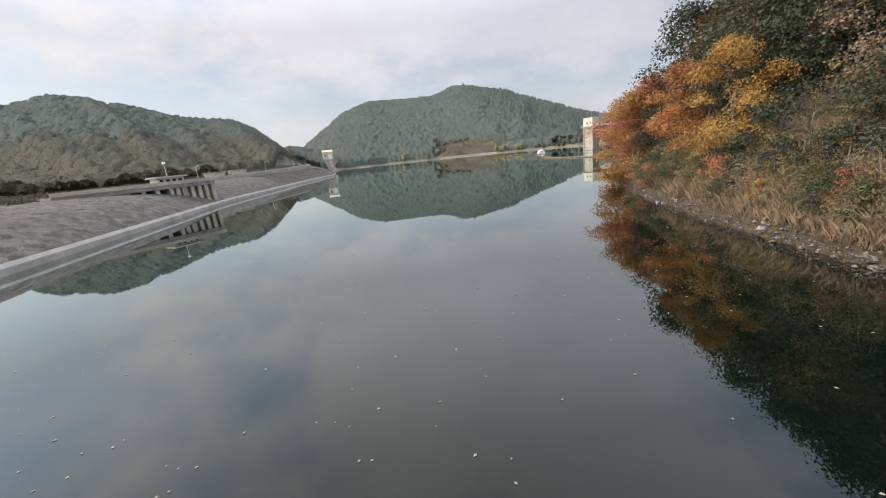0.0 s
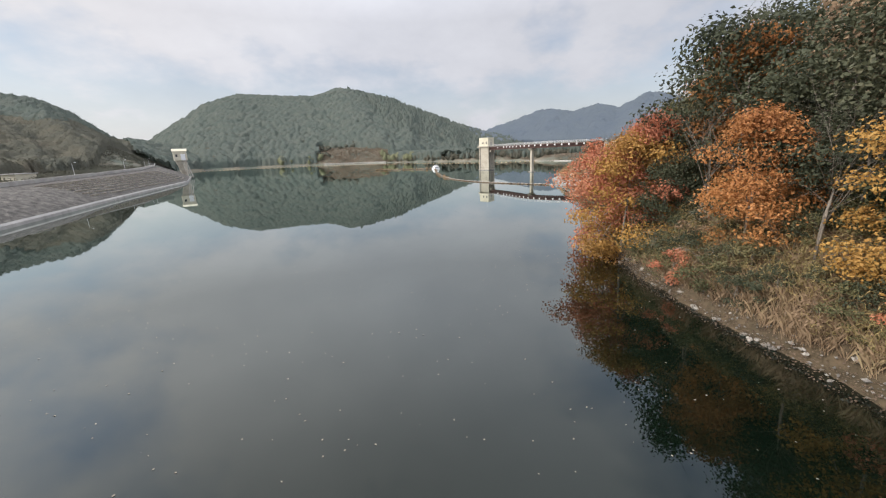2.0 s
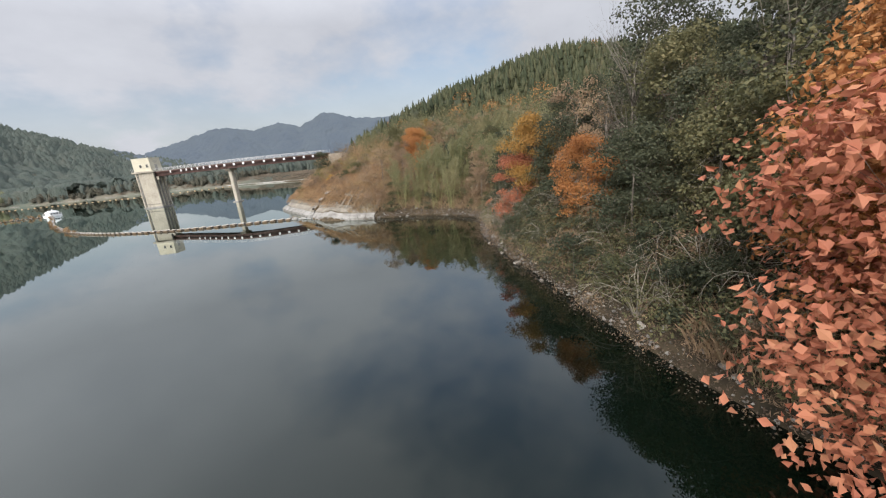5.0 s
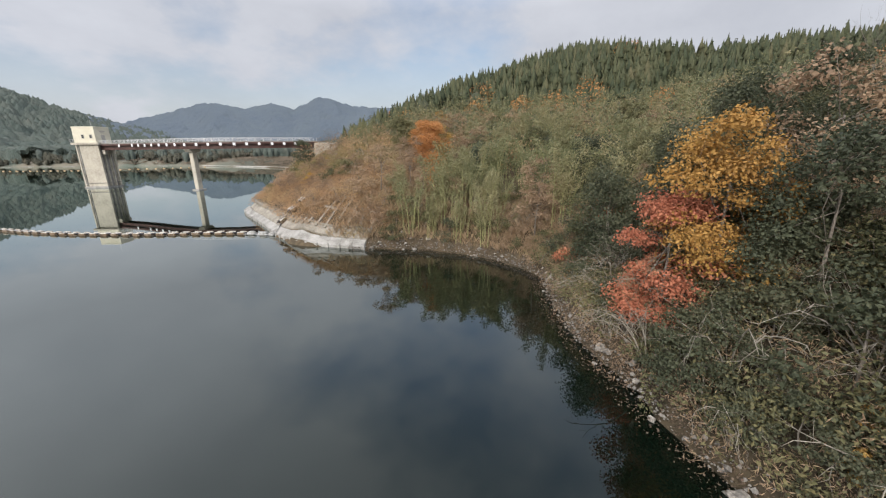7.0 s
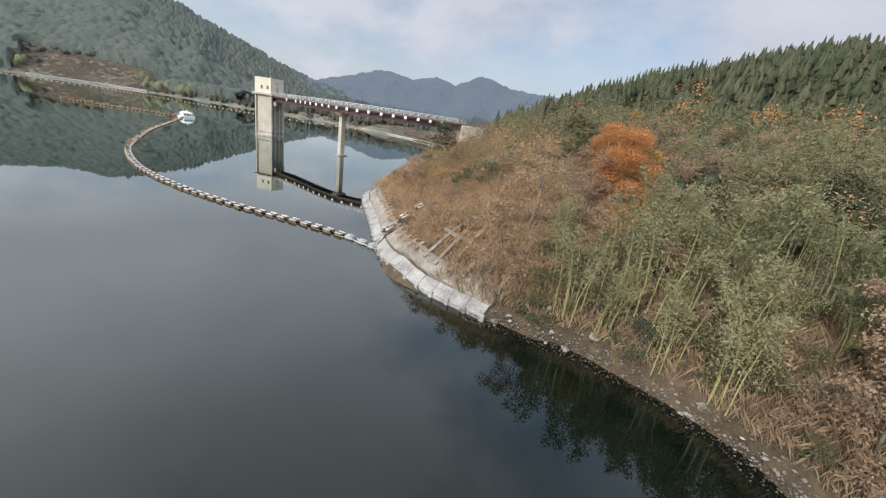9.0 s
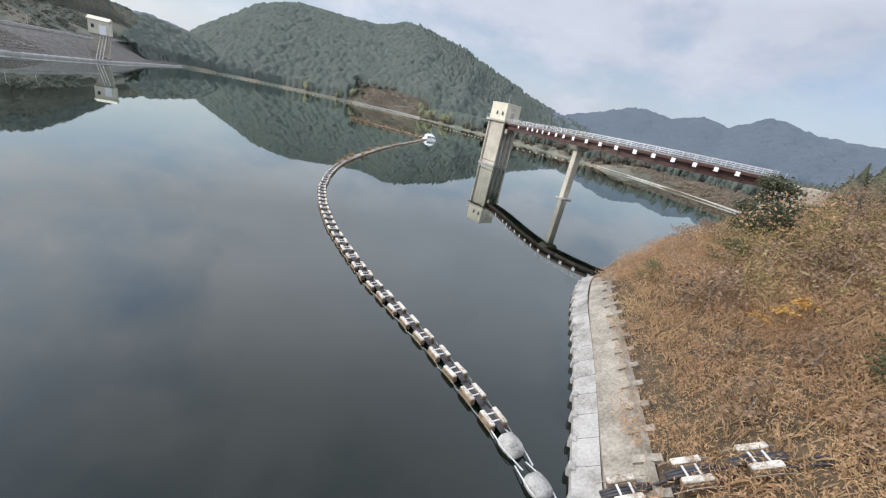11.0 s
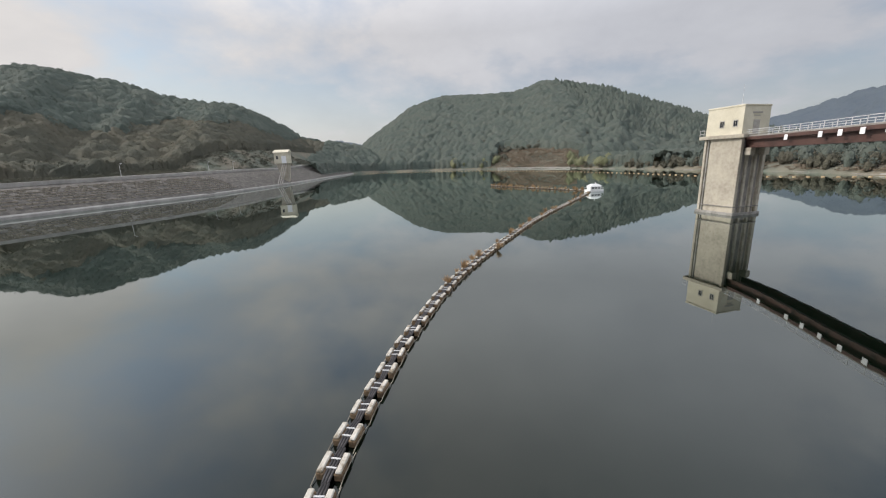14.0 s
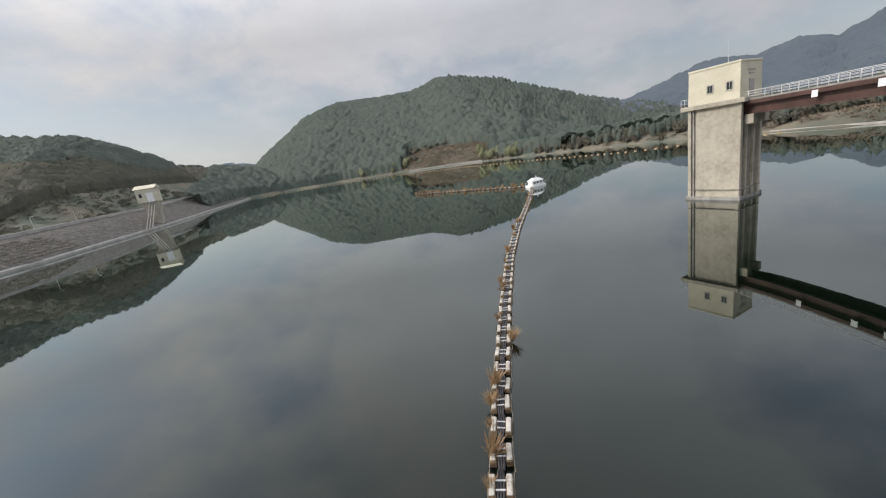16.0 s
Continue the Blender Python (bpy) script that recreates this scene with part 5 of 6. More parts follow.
def canopy(name, label, mat, seed, b0, b1, db, r0, r1, dr, keep, rc, hc, leaves, leaf, pointed=None):
    """A closed far canopy as one uneven sheet of touching crowns, laid out by bearing and distance from REF, with sprays of leaves on it."""
    rng = np.random.default_rng(seed)
    B, R = np.meshgrid(np.radians(np.arange(b0, b1, db)), np.arange(r0, r1, dr))
    X = REF[0] + R * np.sin(B) + rng.normal(0, dr * 0.12, B.shape)
    Y = REF[1] + R * np.cos(B) + rng.normal(0, dr * 0.12, B.shape)
    D, G = shore_distance(X, Y), ground(X, Y)
    ok = keep(X, Y, D, G)
    cell = rc * 1.25
    I, J = np.floor(X / cell), np.floor(Y / cell)
    cone = pointed(X, Y) if pointed else np.zeros(X.shape, bool)
    H = np.zeros(X.shape)
    for di, dj in itertools.product((-1, 0, 1), repeat=2):
        ci, cj = I + di, J + dj
        h1 = np.modf(np.abs(np.sin(ci * 12.9898 + cj * 78.233 + seed) * 43758.5453))[0]
        h2 = np.modf(np.abs(np.sin(ci * 39.346 + cj * 11.135 + seed) * 24634.6345))[0]
        h3 = np.modf(np.abs(np.sin(ci * 73.156 + cj * 52.235 + seed) * 15731.743))[0]
        d = np.hypot(X - (ci + h1) * cell, Y - (cj + h2) * cell) / (rc * (0.75 + 0.6 * h3))
        dome = np.sqrt(np.clip(1 - d * d, 0, 1))
        H = np.maximum(H, hc * (0.6 + 0.8 * h3) * np.where(cone, 1.7 * np.clip(1 - d, 0, 1), dome))
    Z = np.where(ok, G + hc * 0.35 + H + rng.normal(0, hc * 0.035, H.shape), G - 1.5)
    n = X.shape[1]
    V = np.stack([X.ravel(), Y.ravel(), Z.ravel()], 1)
    i = np.arange(X.shape[0] * n).reshape(X.shape)
    any_ok = ok[:-1, :-1] | ok[1:, :-1] | ok[:-1, 1:] | ok[1:, 1:]
    F = np.stack([i[:-1, :-1][any_ok], i[:-1, 1:][any_ok], i[1:, 1:][any_ok], i[1:, :-1][any_ok]], 1)
    pick = rng.choice(np.flatnonzero(ok & (H > hc * 0.3)), leaves)
    P = V[pick] + rng.normal(0, 1, (leaves, 3)) * np.array([rc * 0.2, rc * 0.2, hc * 0.05])
    LV, LF = leaf_quads(rng, P, leaf, 0.9, None, 0.6)
    tagged(new(name, mesh_from(name, np.concatenate([V, LV]), np.concatenate([F, LF + len(V)]), mat, True)), label, "forest", kind="stuff")


canopy("west_woods", "russet and olive woods on the hill behind the dam, haze greyed into their colour", M_FARBROWN_HAZED, 51, -84, -17, 0.17, 190, 640, 1.9, lambda x, y, d, g: (d > 46) & (g > 6) & (x < -150) & (g < 40 + 9 * wobble(x, y, 31)), 3.4, 4.2, 45000, 0.85)
canopy("west_evergreens", "dark evergreen trees along the ridge behind the dam", M_FARWOOD_HAZED, 52, -84, -17, 0.17, 240, 660, 1.9, lambda x, y, d, g: (d > 50) & (x < -150) & (g > 38 + 9 * wobble(x, y, 31)), 3.8, 5.2, 36000, 0.95)
canopy("north_woods", "mixed green woods on the hill beyond the lake, greyed for haze", M_FARWOOD_HAZED, 53, -27, 40, 0.15, 405, 960, 2.3, lambda x, y, d, g: (d > 5) & (x < 360) & ((d > 46 + 12 * wobble(x, y, 17)) | (x < -95 + 8 * wobble(x, y, 9)) | (x > 12 + 8 * wobble(x, y, 9))), 4.8, 6.4, 40000, 1.15, lambda x, y: (x > 20 - (y - 600) * 0.2) & (y > 480))
canopy("mountain_woods", "woods on the distant mountains, blue haze put into their colour", M_MOUNT_HAZED, 56, 15, 76, 0.16, 640, 1560, 6.0, lambda x, y, d, g: (g > 20) & (x > 250), 9.0, 8.0, 16000, 2.4)
canopy("gap_woods", "distant woods in the gap between the hills, in haze-tinted colour", M_MOUNT_HAZED, 57, -64, -17, 0.2, 1050, 1640, 8.0, lambda x, y, d, g: g > 22, 10.0, 8.0, 2000, 3.0)
forest("dam_meadow", "low dry brush on the slope behind the dam crest", M_FARBROWN_HAZED, 73, 9000, -260, -120, -200, 330, lambda x, y, d, g, r: (d > 25) & (d < 52) & (x < -130), 1.6, 3.6, 26, 0.8, up=1.0, asp=0.35)
forest("north_autumn_woods", "patches of russet woods low on the far hill", M_FARBROWN_HAZED, 55, 1400, -300, 300, 425, 560, lambda x, y, d, g, r: (d > 10) & (g < 60) & ((d > 45) | (x < -70)), 5, 8, 8, 1.3, up=1.1, core=0.95)
forest("terrace_woods", "mixed green woods down to the water across the inlet", M_FARWOOD_HAZED, 58, 2600, 60, 300, 10, 420, lambda x, y, d, g, r: (d > np.where(y > 105 + 8 * wobble(x, y, 13), 2.5, 26)) & (d < 90), 7, 7, 36, 0.9, core=0.5)
forest("terrace_evergreens", "evergreen trees behind the terrace", M_FARWOOD_HAZED, 59, 1200, 130, 460, 10, 480, lambda x, y, d, g, r: (d > 50), 10, 9, 22, 1.0, core=0.5)
forest("far_shore_willows", "pale green willow thicket at the far water's edge", M_WILLOW, 60, 520, -155, 34, 290, 460, lambda x, y, d, g, r: (d > 2) & (d < 22) & ((x < -88) | (x > -2)), 8, 10, 110, 0.85, core=0.6)
forest("far_shore_scrub", "faded russet scrub among the far shore woods", M_FARBROWN_HAZED, 72, 1700, 0, 130, 100, 372, lambda x, y, d, g, r: (d > 1.2) & (d < 45) & (r.random(len(x)) < 0.6), 4.8, 6.5, 60, 0.9, core=0.45)
forest("headland_cedars", "cedar plantation on the upper headland slope", M_CEDAR, 61, 7200, 40, 150, -230, -30, lambda x, y, d, g, r: (d > 14) & (plantation(x, y) > 0) & (polar(x, y)[1] < 176) & (polar(x, y)[0] > 48) & (r.random(len(x)) < 0.8), 6.8, 3.6, 24, 0.4, True, core=0.85, sides=8)
forest("headland_woods", "grey-green bamboo grove on the headland slope", M_GROVE, 62, 2600, -8, 95, -190, -40, lambda x, y, d, g, r: (plantation(x, y) < 2) & (d > 13) & ((polar(x, y)[0] > 70) | (plantation(x, y) > -38)) & (polar(x, y)[0] > 52) & (wobble(x, y, 8) > -0.5), 6.0, 2.7, 140, 0.45, asp=0.24, up=0.0)
# dark crowns added so that the gaps between bamboo plumes look shaded
forest("headland_understorey", "dark green crowns standing in for shade between the bamboo plumes", M_EVER, 79, 3200, -12, 95, -190, -40, lambda x, y, d, g, r: (plantation(x, y) < 4) & (d > 15) & ((polar(x, y)[0] > 72) | (plantation(x, y) > -30)) & (polar(x, y)[0] > 58), 3.2, 3.2, 60, 0.32, core=0.6)
forest("headland_broadleaf", "dark broadleaf trees along the foot of the plantation", M_EVER, 63, 900, 20, 125, -215, -40, lambda x, y, d, g, r: (np.abs(plantation(x, y) - 2) < 7) & (d > 15) & ((polar(x, y)[0] < 72) | (r.random(len(x)) < 0.25)), 5.4, 5.0, 240, 0.34, core=0.7)
forest("headland_autumn", "faded russet trees among the bamboo", M_BROWN, 64, 700, 5, 110, -190, -45, lambda x, y, d, g, r: ((np.abs(plantation(x, y)) < 4) & (r.random(len(x)) < 0.5)) | ((plantation(x, y) < 0) & (d > 13) & (r.random(len(x)) < 0.3)), 4.4, 4.4, 260, 0.28, asp=0.4)
forest("headland_golden", "tan and golden thickets among the bamboo", M_BRUSH, 74, 650, 0, 80, -165, -50, lambda x, y, d, g, r: (plantation(x, y) < 1) & (d > 10) & (r.random(len(x)) < 0.5), 4.5, 4.2, 200, 0.3, asp=0.4)
forest("ridge_autumn", "orange autumn trees on the headland ridge", M_ORANGE, 65, 130, 20, 130, -190, -55, lambda x, y, d, g, r: (np.abs(plantation(x, y)) < 12) & (r.random(len(x)) < 0.45) | (np.hypot(x - 102, y + 144) < 9), 7.5, 6.5, 380, 0.34)
forest("headland_brush", "golden-brown brush covering the headland slope", M_BRUSH, 67, 2800, 12, 60, -124, -50, lambda x, y, d, g, r: (d > 2.6) & (d < 34), 1.0, 1.8, 55, 0.16, asp=0.5)
forest("near_brush", "tangled golden-brown brush above the concrete kerb", M_BRUSH, 69, 4200, -20, 13, -124, -72, lambda x, y, d, g, r: (d > 1.7 + 0.7 * wobble(x, y, 2.0)) & (d < 34), 0.9, 2.0, 96, 0.19, asp=0.15)
forest("headland_thicket", "rusty bracken thicket over the headland slope", M_BRUSH, 68, 2200, -20, 60, -126, -50, lambda x, y, d, g, r: (d > 1.9) & (d < 34), 1.2, 1.8, 75, 0.14, asp=0.28)
forest("headland_bushes", "olive and yellow bushes over the upper headland", M_OLIVETAN, 75, 900, -4, 48, -116, -64, lambda x, y, d, g, r: (d > 8) & (g < 15), 2.4, 2.8, 95, 0.2, asp=0.5)
forest("bank_reeds", "tall olive-tan grass along the near bank", M_OLIVETAN, 76, 3000, -67, -46, -236, -166, lambda x, y, d, g, r: (d > 0.7) & (d < 6.5), 2.0, 1.8, 74, 0.26, asp=0.12, up=0.0)
forest("bank_undergrowth", "olive-green undergrowth along the foot of the wooded bank", M_OLIVE, 77, 4200, -60, -17, -182, -139, lambda x, y, d, g, r: (d > 0.1 + 0.4 * wobble(x, y, 1.7)) & (d < 8) & (r.random(len(x)) < 0.8), 1.5, 1.9, 84, 0.18, asp=0.5)
forest("bank_tangle", "dry brown vines and grass hanging over the wooded bank", M_BROWN, 78, 4600, -60, -17, -182, -139, lambda x, y, d, g, r: (d > -0.2) & (d < 9), 1.2, 1.7, 70, 0.22, asp=0.12)
forest("far_shore_brush", "dry brown grass over the far shore's bank", M_TERRACE, 70, 4200, -100, 10, 300, 480, lambda x, y, d, g, r: (d > 2) & (d < 75), 1.2, 5, 26, 0.9, up=1.0)
forest("terrace_brush", "dry brown grass and shrubs on the terrace", M_TERRACE, 71, 4200, 70, 215, -20, 270, lambda x, y, d, g, r: (d > 1.6) & (d < 55), 0.9, 4.5, 26, 0.7, up=1.0)
forest("back_bank_woods", "dark evergreen woods behind the near bank", M_EVER, 66, 430, -60, 20, -250, -140, lambda x, y, d, g, r: (d > 18) & ((x < -33) | (y < -178)), 9, 6.5, 340, 0.34)


# ---- trees and shrubs of the near bank ----
def free_spots(rng, n, x0, x1, y0, y1, dmin, dmax, gap, taken):
    out = []
    X, Y = rng.uniform(x0, x1, n * 30), rng.uniform(y0, y1, n * 30)
    D = shore_distance(X, Y)
    for x, y, d in zip(X, Y, D):
        if dmin < d < dmax and all((x - a) ** 2 + (y - b) ** 2 > gap * gap for a, b in taken):
            taken.append((x, y))
            out.append((float(x), float(y), float(d)))
            if len(out) >= n:
                break
    return out


rt = np.random.default_rng(71)
taken = []
NAMED = [("red", -54.8, -168.6, 1.72), ("yellow", -56.6, -173.0, 1.5), ("red", -53.4, -173.2, 1.48), ("orange", -49.6, -168.3, 1.3), ("yellow", -58.3, -193.0, 1.15), ("orange", -56.5, -184, 1.2),
         ("redshrub", -60.2, -194.3, 0.9), ("redshrub", -59, -181, 0.9), ("red", -29.2, -149.4, 0.93), ("yellow", -28.9, -151.3, 1.0), ("orange", -36.8, -157.3, 0.78), ("ever", -41.5, -160.5, 0.8),
         ("olive", -46.5, -166.5, 1.1), ("bare", -34, -160, 1.25), ("bare", -41, -167, 1.2), ("brownt", -27.5, -155, 1.1), ("bare", -54.5, -179, 1.1), ("orange", -48.5, -176, 1.7), ("ever", -45, -172, 1.3),
         ("olive", -37.5, -162.5, 1.1), ("ever", -30, -162, 1.25), ("bare", -57.5, -188.5, 1.0),
         ("ever", -51.5, -178.5, 1.75), ("brownt", -49.5, -184.5, 1.7), ("ever", -46, -179, 1.6), ("ever", -52, -190.5, 1.5), ("olive", -50.5, -172.5, 1.35), ("olive", -50, -198, 1.6), ("ever", -53.5, -203, 1.4), ("brownt", -56, -200, 1.2)]
for i, (k, x, y, s) in enumerate(NAMED):
    plant(k, x, y, s, rt.uniform(0, 6.28), rt.uniform(0, 6), i)
    taken.append((x, y))
for x, y, d in free_spots(rt, 80, -66, -10, -219, -141, 7, 24, 3.7, taken):
    k = rt.choice(["ever", "ever", "ever", "ever", "olive", "bare", "bare", "brownt", "ever", "ever"])
    plant(k, x, y, rt.uniform(0.95, 1.3) * (1.28 if x < -34 else 0.62), rt.uniform(0, 6.28), rt.uniform(0, 6), int(rt.integers(4)))
for x, y, d in free_spots(rt, 62, -66, -18, -219, -142, 2.6, 8, 2.4, taken):
    k = rt.choice(["olive", "ever", "bare", "ever", "evershrub", "evershrub", "brownt"])
    plant(k, x, y, rt.uniform(0.6, 0.9) if k in ("olive", "brownt", "bare", "ever") else rt.uniform(1.0, 1.5), rt.uniform(0, 6.28), rt.uniform(0, 10), int(rt.integers(4)))
for x, y, d in free_spots(rt, 200, -67, -18, -219, -142, 1.0, 7, 1.15, taken):
    k = rt.choice(["shrub", "dryshrub", "dryshrub", "evershrub", "palebare", "goldshrub", "dryshrub", "redshrub"], p=[0.22, 0.14, 0.08, 0.27, 0.14, 0.06, 0.06, 0.03])
    k = "evershrub" if k in ("redshrub", "goldshrub") and y < -158 and x > -60 else k
    k = "evershrub" if k in ("dryshrub", "shrub") and y > -166 and rt.random() < 0.6 else k
    plant(k, x, y, rt.uniform(0.5, 0.95), rt.uniform(0, 6.28), rt.uniform(0, 14), int(rt.integers(4)))
for x, y, d in free_spots(rt, 230, -66, -17, -212, -141, 0.7, 8, 0.95, taken):
    k = rt.choice(["shrub", "dryshrub", "evershrub", "palebare", "goldshrub", "redshrub", "brownt", "bare"], p=[0.24, 0.2, 0.3, 0.1, 0.04, 0.03, 0.04, 0.05])
    k = "evershrub" if k in ("redshrub", "goldshrub") and y < -158 and x > -60 else k
    k = "evershrub" if k in ("dryshrub", "shrub") and y > -166 and rt.random() < 0.6 else k
    plant(k, x, y, rt.uniform(0.3, 0.5) if k in ("brownt", "bare") else rt.uniform(0.6, 1.1), rt.uniform(0, 6.28), rt.uniform(0, 16), int(rt.integers(4)))
for x, y, d in free_spots(rt, 36, -60, -24, -178, -143, 0.4, 5, 1.6, []):
    plant("palebare", x, y, rt.uniform(0.8, 1.35), rt.uniform(0, 6.28), rt.uniform(12, 40), int(rt.integers(3)))
# cove and headland
taken2 = []
for k, x, y, s in (("orange", -2, -121, 0.95), ("brownt", -4.5, -118.5, 0.85), ("brownt", 2, -126, 0.9), ("orange", 3.5, -116, 0.75), ("brownt", 9, -119, 0.9), ("brownt", 14, -128, 0.9), ("yellow", 18, -112, 0.7), ("yellow", 1.5, -120, 0.75), ("orange", -6, -123.5, 0.6), ("ever", 8, -84, 0.75), ("bare", 14, -86, 0.8), ("bare", 20, -82, 0.8), ("olive", 4, -112, 0.8)):
    plant(k, x, y, s, rt.uniform(0, 6.28), 3, int(rt.integers(3)))
    taken2.append((x, y))
for x, y, d in free_spots(rt, 110, -16, 34, -158, -121, 6, 40, 2.6, taken2):
    k = rt.choice(["bamboo", "bamboo", "bamboo", "bamboo", "bamboo", "bamboo", "olive", "brownt"])
    plant(k, x, y, rt.uniform(0.5, 0.78), rt.uniform(0, 6.28), rt.uniform(0, 6), int(rt.integers(4)))
for x, y, d in free_spots(rt, 130, -18, 10, -150, -118, 0.8, 9, 1.2, taken2):
    k = rt.choice(["dryshrub", "dryshrub", "shrub", "bamboo", "palebare", "brownt", "evershrub"], p=[0.2, 0.1, 0.12, 0.36, 0.1, 0.07, 0.05])
    if k == "bamboo" and y > -125:
        k = "dryshrub"
    plant(k, x, y, rt.uniform(0.55, 0.95), rt.uniform(0, 6.28), rt.uniform(0, 10), int(rt.integers(4)))
for x, y, d in free_spots(rt, 130, -16, 45, -118, -60, 4.2, 26, 1.7, taken2):
    k = rt.choice(["dryshrub", "dryshrub", "shrub", "palebare", "goldshrub"], p=[0.42, 0.22, 0.1, 0.14, 0.12])
    plant(k, x, y, rt.uniform(0.7, 1.3), rt.uniform(0, 6.28), rt.uniform(0, 10), int(rt.integers(4)))


# ---- dry grass, rocks, floating leaves ----
def grass(name, label, seed, n, x0, x1, y0, y1, dmin, dmax, h, mat):
    rng = np.random.default_rng(seed)
    X, Y = rng.uniform(x0, x1, n * 4), rng.uniform(y0, y1, n * 4)
    D = shore_distance(X, Y)
    ok = (D > dmin) & (D < dmax)
    X, Y = X[ok][:n], Y[ok][:n]
    Z = ground(X, Y)
    k = len(X)
    B = 7
    a = rng.uniform(0, 6.283, (k, B))
    l = h * rng.uniform(0.4, 1.1, (k, B))
    b = l * rng.uniform(0.1, 0.8, (k, B))
    px, py = X[:, None] + rng.normal(0, 0.12, (k, B)), Y[:, None] + rng.normal(0, 0.12, (k, B))
    pz = np.repeat((Z - 0.05)[:, None], B, 1)
    wx, wy = -np.sin(a) * 0.012, np.cos(a) * 0.012
    V = np.stack([np.stack([px - wx, py - wy, pz], 2), np.stack([px + wx, py + wy, pz], 2),
                  np.stack([px + np.cos(a) * b * 0.5 + wx * 0.8, py + np.sin(a) * b * 0.5 + wy * 0.8, pz + l * 0.7], 2), np.stack([px + np.cos(a) * b, py + np.sin(a) * b, pz + l], 2)], 2).reshape(-1, 3)
    F = (np.arange(k * B) * 4)[:, None] + np.array([0, 1, 2, 3])
    tagged(new(name, mesh_from(name, V, F, mat)), label, "grass", kind="stuff")


grass("bank_grass", "dry straw-coloured grass on the near bank", 81, 9500, -68, -48, -240, -163, 0.35, 6, 0.85, M_DRYGRASS)
grass("headland_grass", "dry brown grass over the headland slope", 82, 8000, -20, 40, -122, -62, 3.2, 30, 0.75, M_STRAW)
grass("cove_grass", "dry grass round the cove", 83, 3500, -22, 5, -152, -116, 0.6, 9, 0.9, M_DRYGRASS)


def leaf_litter():
    rng = np.random.default_rng(84)
    X, Y = rng.uniform(-22, 40, 26000), rng.uniform(-122, -62, 26000)
    D = shore_distance(X, Y)
    ok = (D > 3.2) & (D < 30)
    P = np.stack([X[ok], Y[ok], ground(X[ok], Y[ok]) + rng.uniform(0.02, 0.7, ok.sum())], 1)
    V, F = leaf_quads(rng, P, 0.1, 1.0)
    tagged(new("dead_bracken", mesh_from("dead_bracken", V, F, M_STRAW)), "dead brown bracken and vines over the headland", "bracken", kind="stuff")


leaf_litter()


def bank_litter():
    rng = np.random.default_rng(86)
    line = dense([p for p in SHORE if -240 < p[1] < -119 and -70 < p[0] < -10], 0.2)
    k = rng.integers(len(line), size=30000)
    X, Y = line[k, 0] + rng.normal(0.4, 1.0, 30000), line[k, 1] + rng.normal(-0.3, 1.0, 30000)
    D = shore_distance(X, Y)
    ok = (D > -1.3) & (D < 3.2)
    Z = np.where(D < 0.1, 0.36 * (1 + D / 1.3), ground(X, Y))
    P = np.stack([X[ok], Y[ok], Z[ok] + rng.uniform(0.0, 0.08, ok.sum())], 1)
    V, F = leaf_quads(rng, P, 0.1, 1.5)
    tagged(new("bank_litter", mesh_from("bank_litter", V, F, M_LITTER)), "brown fallen leaves and twigs above the waterline", "leaves", kind="stuff")


bank_litter()


def rocks():
    rng = np.random.default_rng(91)
    lib = []
    for k in range(6):
        bm = bmesh.new()
        bmesh.ops.create_icosphere(bm, subdivisions=2, radius=1)
        off = Vector((k * 7.1, 0, 0))
        for v in bm.verts:
            v.co *= 0.75 + 0.5 * noise.noise(v.co * 1.2 + off)
            v.co.z *= 0.65
        lib.append(solid("rock", bm, M_ROCK))
    line = dense([p for p in SHORE if -240 < p[1] < -119 and -70 < p[0] < -10], 0.5)
    for i in range(240):
        x, y = line[int(rng.integers(len(line)))]
        x, y = x + rng.normal(0.3, 0.7), y + rng.normal(-0.2, 0.7)
        if float(shore_distance(np.array([x]), np.array([y]))[0]) < -0.6:
            continue
        s = min(0.38, 0.08 + abs(rng.normal(0, 0.11)))
        z = max(float(ground([x], [y])[0]), 0.05)
        o = tagged(new("shore_rock", lib[i % 6]), "weathered grey rock at the waterline", "rock", "shore rocks")
        o.matrix_world = pose(x, y, z + s * 0.1, rng.uniform(-20, 20), rng.uniform(-20, 20), rng.uniform(0, 360)) @ Matrix.Diagonal((s * 1.2, s, s, 1))


rocks()


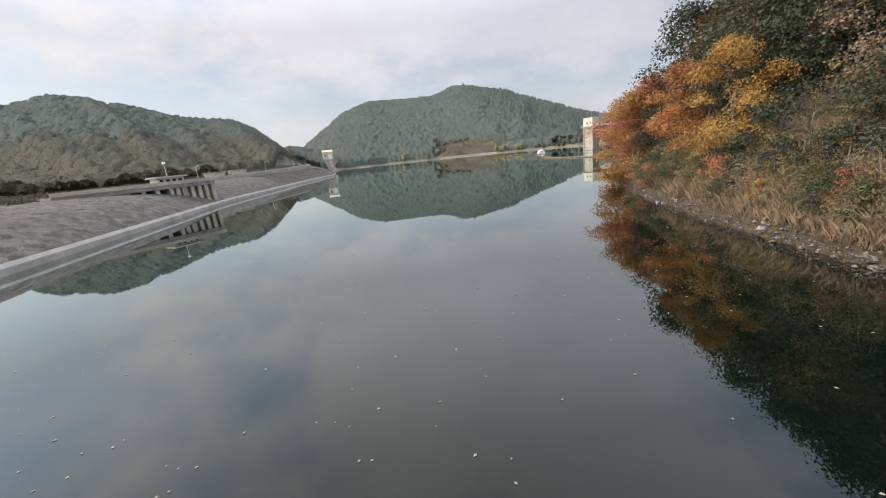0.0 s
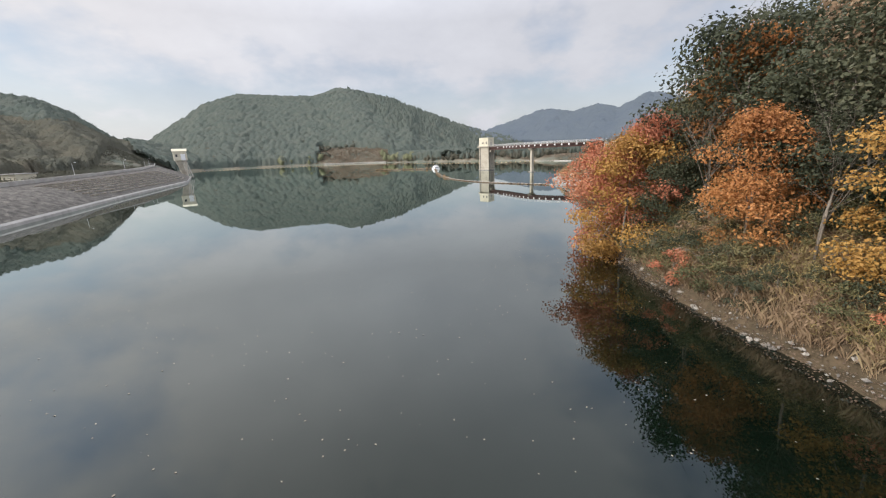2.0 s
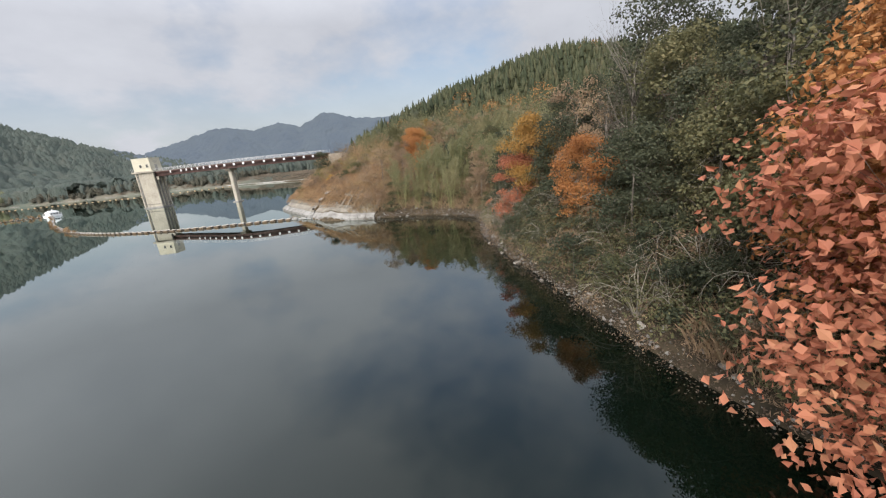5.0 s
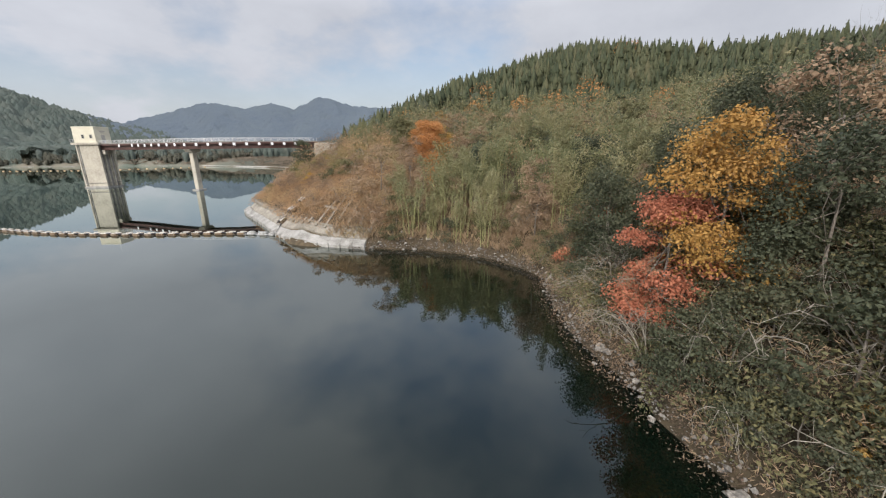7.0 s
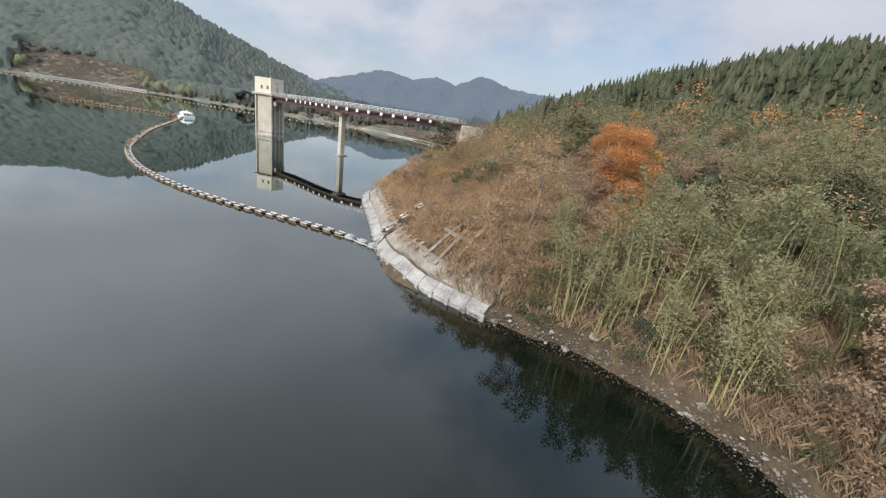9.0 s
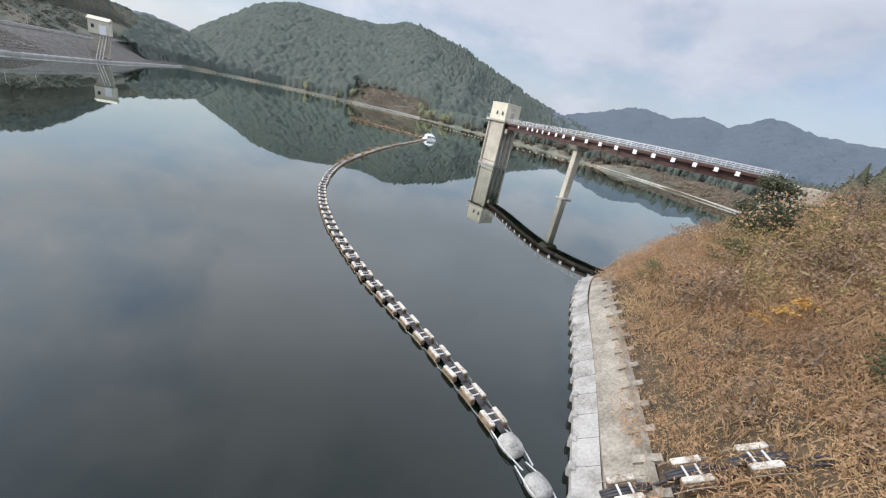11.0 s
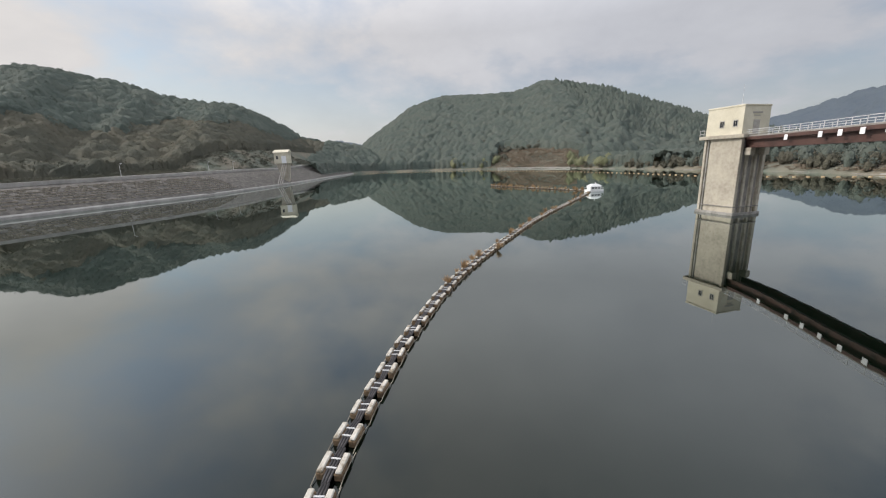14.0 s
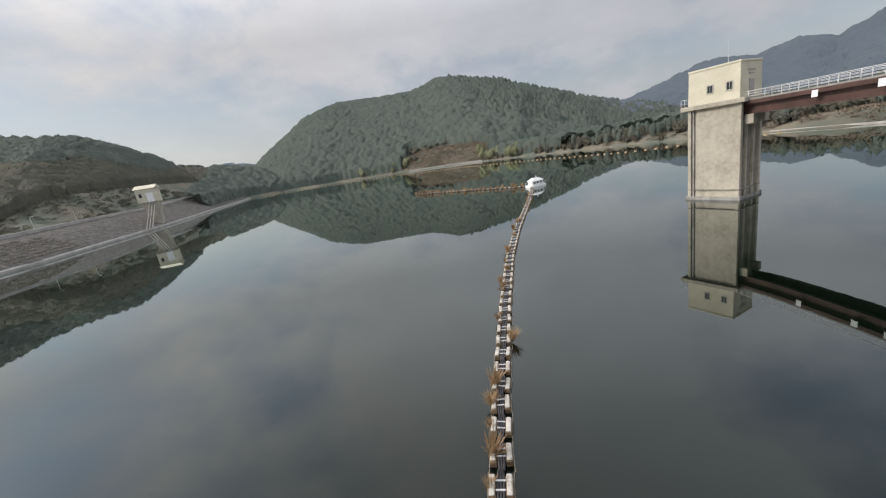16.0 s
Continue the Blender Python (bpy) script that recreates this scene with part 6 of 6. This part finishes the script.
def shore_stones():
    rng = np.random.default_rng(92)
    line = dense([p for p in SHORE if -240 < p[1] < -119 and -70 < p[0] < -10], 0.2)
    n = 9000
    k = rng.integers(len(line), size=n)
    X, Y = line[k, 0] + rng.normal(-0.1, 0.5, n), line[k, 1] + rng.normal(0.05, 0.5, n)
    D = shore_distance(X, Y)
    ok = (D > -0.5) & (D < 0.9) & (rng.random(n) < np.where(X > -46, 0.6, 0.3))
    X, Y, D = X[ok], Y[ok], D[ok]
    Z = np.where(D < 0.1, 0.36 * (1 + D / 1.3), ground(X, Y))
    base = np.array([(1, 0, 0), (0, 1, 0), (-1, 0, 0), (0, -1, 0), (0, 0, 0.8), (0, 0, -0.8)])
    tri = np.array([(0, 1, 4), (1, 2, 4), (2, 3, 4), (3, 0, 4), (1, 0, 5), (2, 1, 5), (3, 2, 5), (0, 3, 5)])
    m = len(X)
    S = np.abs(rng.normal(0, 0.045, (m, 1, 1))) + 0.025
    V = base[None] * S * rng.uniform(0.6, 1.3, (m, 6, 3))
    a = rng.uniform(0, 6.28, m)[:, None]
    V = np.stack([V[..., 0] * np.cos(a) - V[..., 1] * np.sin(a) + X[:, None], V[..., 0] * np.sin(a) + V[..., 1] * np.cos(a) + Y[:, None], V[..., 2] + Z[:, None]], 2).reshape(-1, 3)
    F = (np.arange(m) * 6)[:, None, None] + tri[None]
    tagged(new("shore_stones", mesh_from("shore_stones", V, F.reshape(-1, 3), M_STONE)), "small pale stones along the waterline", "stones", kind="stuff")


shore_stones()
rf = np.random.default_rng(95)
PX = np.stack([rf.uniform(-105, -60, 800), rf.uniform(-224, -160, 800), np.full(800, 0.012)], 1)
PX = PX[shore_distance(PX[:, 0], PX[:, 1]) < -1]
FV, FF = leaf_quads(rf, PX, 0.09, 30.0)
FV[:, 2] = 0.012 + np.abs(FV[:, 2] - 0.012) * 0.3
tagged(new("floating_leaves", mesh_from("floating_leaves", FV, FF, M_PALE)), "fallen leaves floating on the still water", "leaves", kind="stuff")


# ---- concrete revetment of the headland ----
def revetment():
    e = thing("revetment", "stepped pale concrete kerb with a frame grid on the headland slope", "revetment", None, kind="structure")
    c = smooth_line([(-18.0, -121), (-19.9, -113), (-18.2, -107.2), (-14.0, -99), (-8.7, -87), (-6, -83.5)], 1.5)
    a, b, t = offset_line(c, 0.25), offset_line(c, -0.62), offset_line(c, -1.2)
    for i in range(len(c) - 1):
        bm = bmesh.new()
        q = [a[i], a[i + 1], b[i + 1], b[i]]
        g = 0.02
        d = (c[i + 1] - c[i]) / np.linalg.norm(c[i + 1] - c[i]) * g
        q = [q[0] + d, q[1] - d, q[2] - d, q[3] + d]
        lo = [bm.verts.new((p[0], p[1], -0.6)) for p in q]
        hi = [bm.verts.new((p[0], p[1], z)) for p, z in zip(q, np.maximum((0.3, 0.3, 0.85, 0.85), ground([k[0] for k in q], [k[1] for k in q]) + 0.1))]
        bm.faces.new(hi)
        bm.faces.new(lo[::-1])
        for j in range(4):
            bm.faces.new((lo[j], lo[(j + 1) % 4], hi[(j + 1) % 4], hi[j]))
        bmesh.ops.recalc_face_normals(bm, faces=bm.faces)
        part("kerb_panel", bm, M_KERB, e)
        p = a[i]
        n_ = part("kerb_stub", boxes((-0.18, 0.18, -0.14, 0.14, -0.5, 0.45), bevel=0.03), M_KERB, e)
        n_.matrix_world = pose(p[0], p[1], 0, 0, 0, math.degrees(math.atan2(*(c[min(i + 1, len(c) - 1)] - c[i])[::-1])))

    part("concrete_apron", ribbon("concrete_apron", [tuple(p) for p in c], -0.64, -1.9, 0.16, 0.1, 0.6, M_BEAM, 1.5, True), None, e, "stained dark concrete apron")

    def beam(p, q, w=0.28):
        V, F = [], []
        n = max(2, int(np.linalg.norm(np.array(q) - np.array(p)) / 0.8))
        X = np.linspace(p[0], q[0], n + 1)
        Y = np.linspace(p[1], q[1], n + 1)
        Z = ground(X, Y) + 0.14
        tube(V, F, [Vector(k) for k in zip(X, Y, Z)], [w * 0.7] * (n + 1), 4)
        part("frame_beam", mesh_from("frame_beam", V, F, M_BEAM), None, e)
    for k in range(3):
        L = offset_line(c, -1.9 - k * 2.4)
        for i in range(len(L) - 1):
            if k < 1 or (k >= 1 and i < 6):
                beam(L[i], L[i + 1])
    L0, L1, L2, L3 = offset_line(c, -1.5), offset_line(c, -2.3), offset_line(c, -6.9), offset_line(c, -1.4)
    for i in range(len(c)):
        beam(L0[i], (L2 if i < 6 else L1)[i])


revetment()
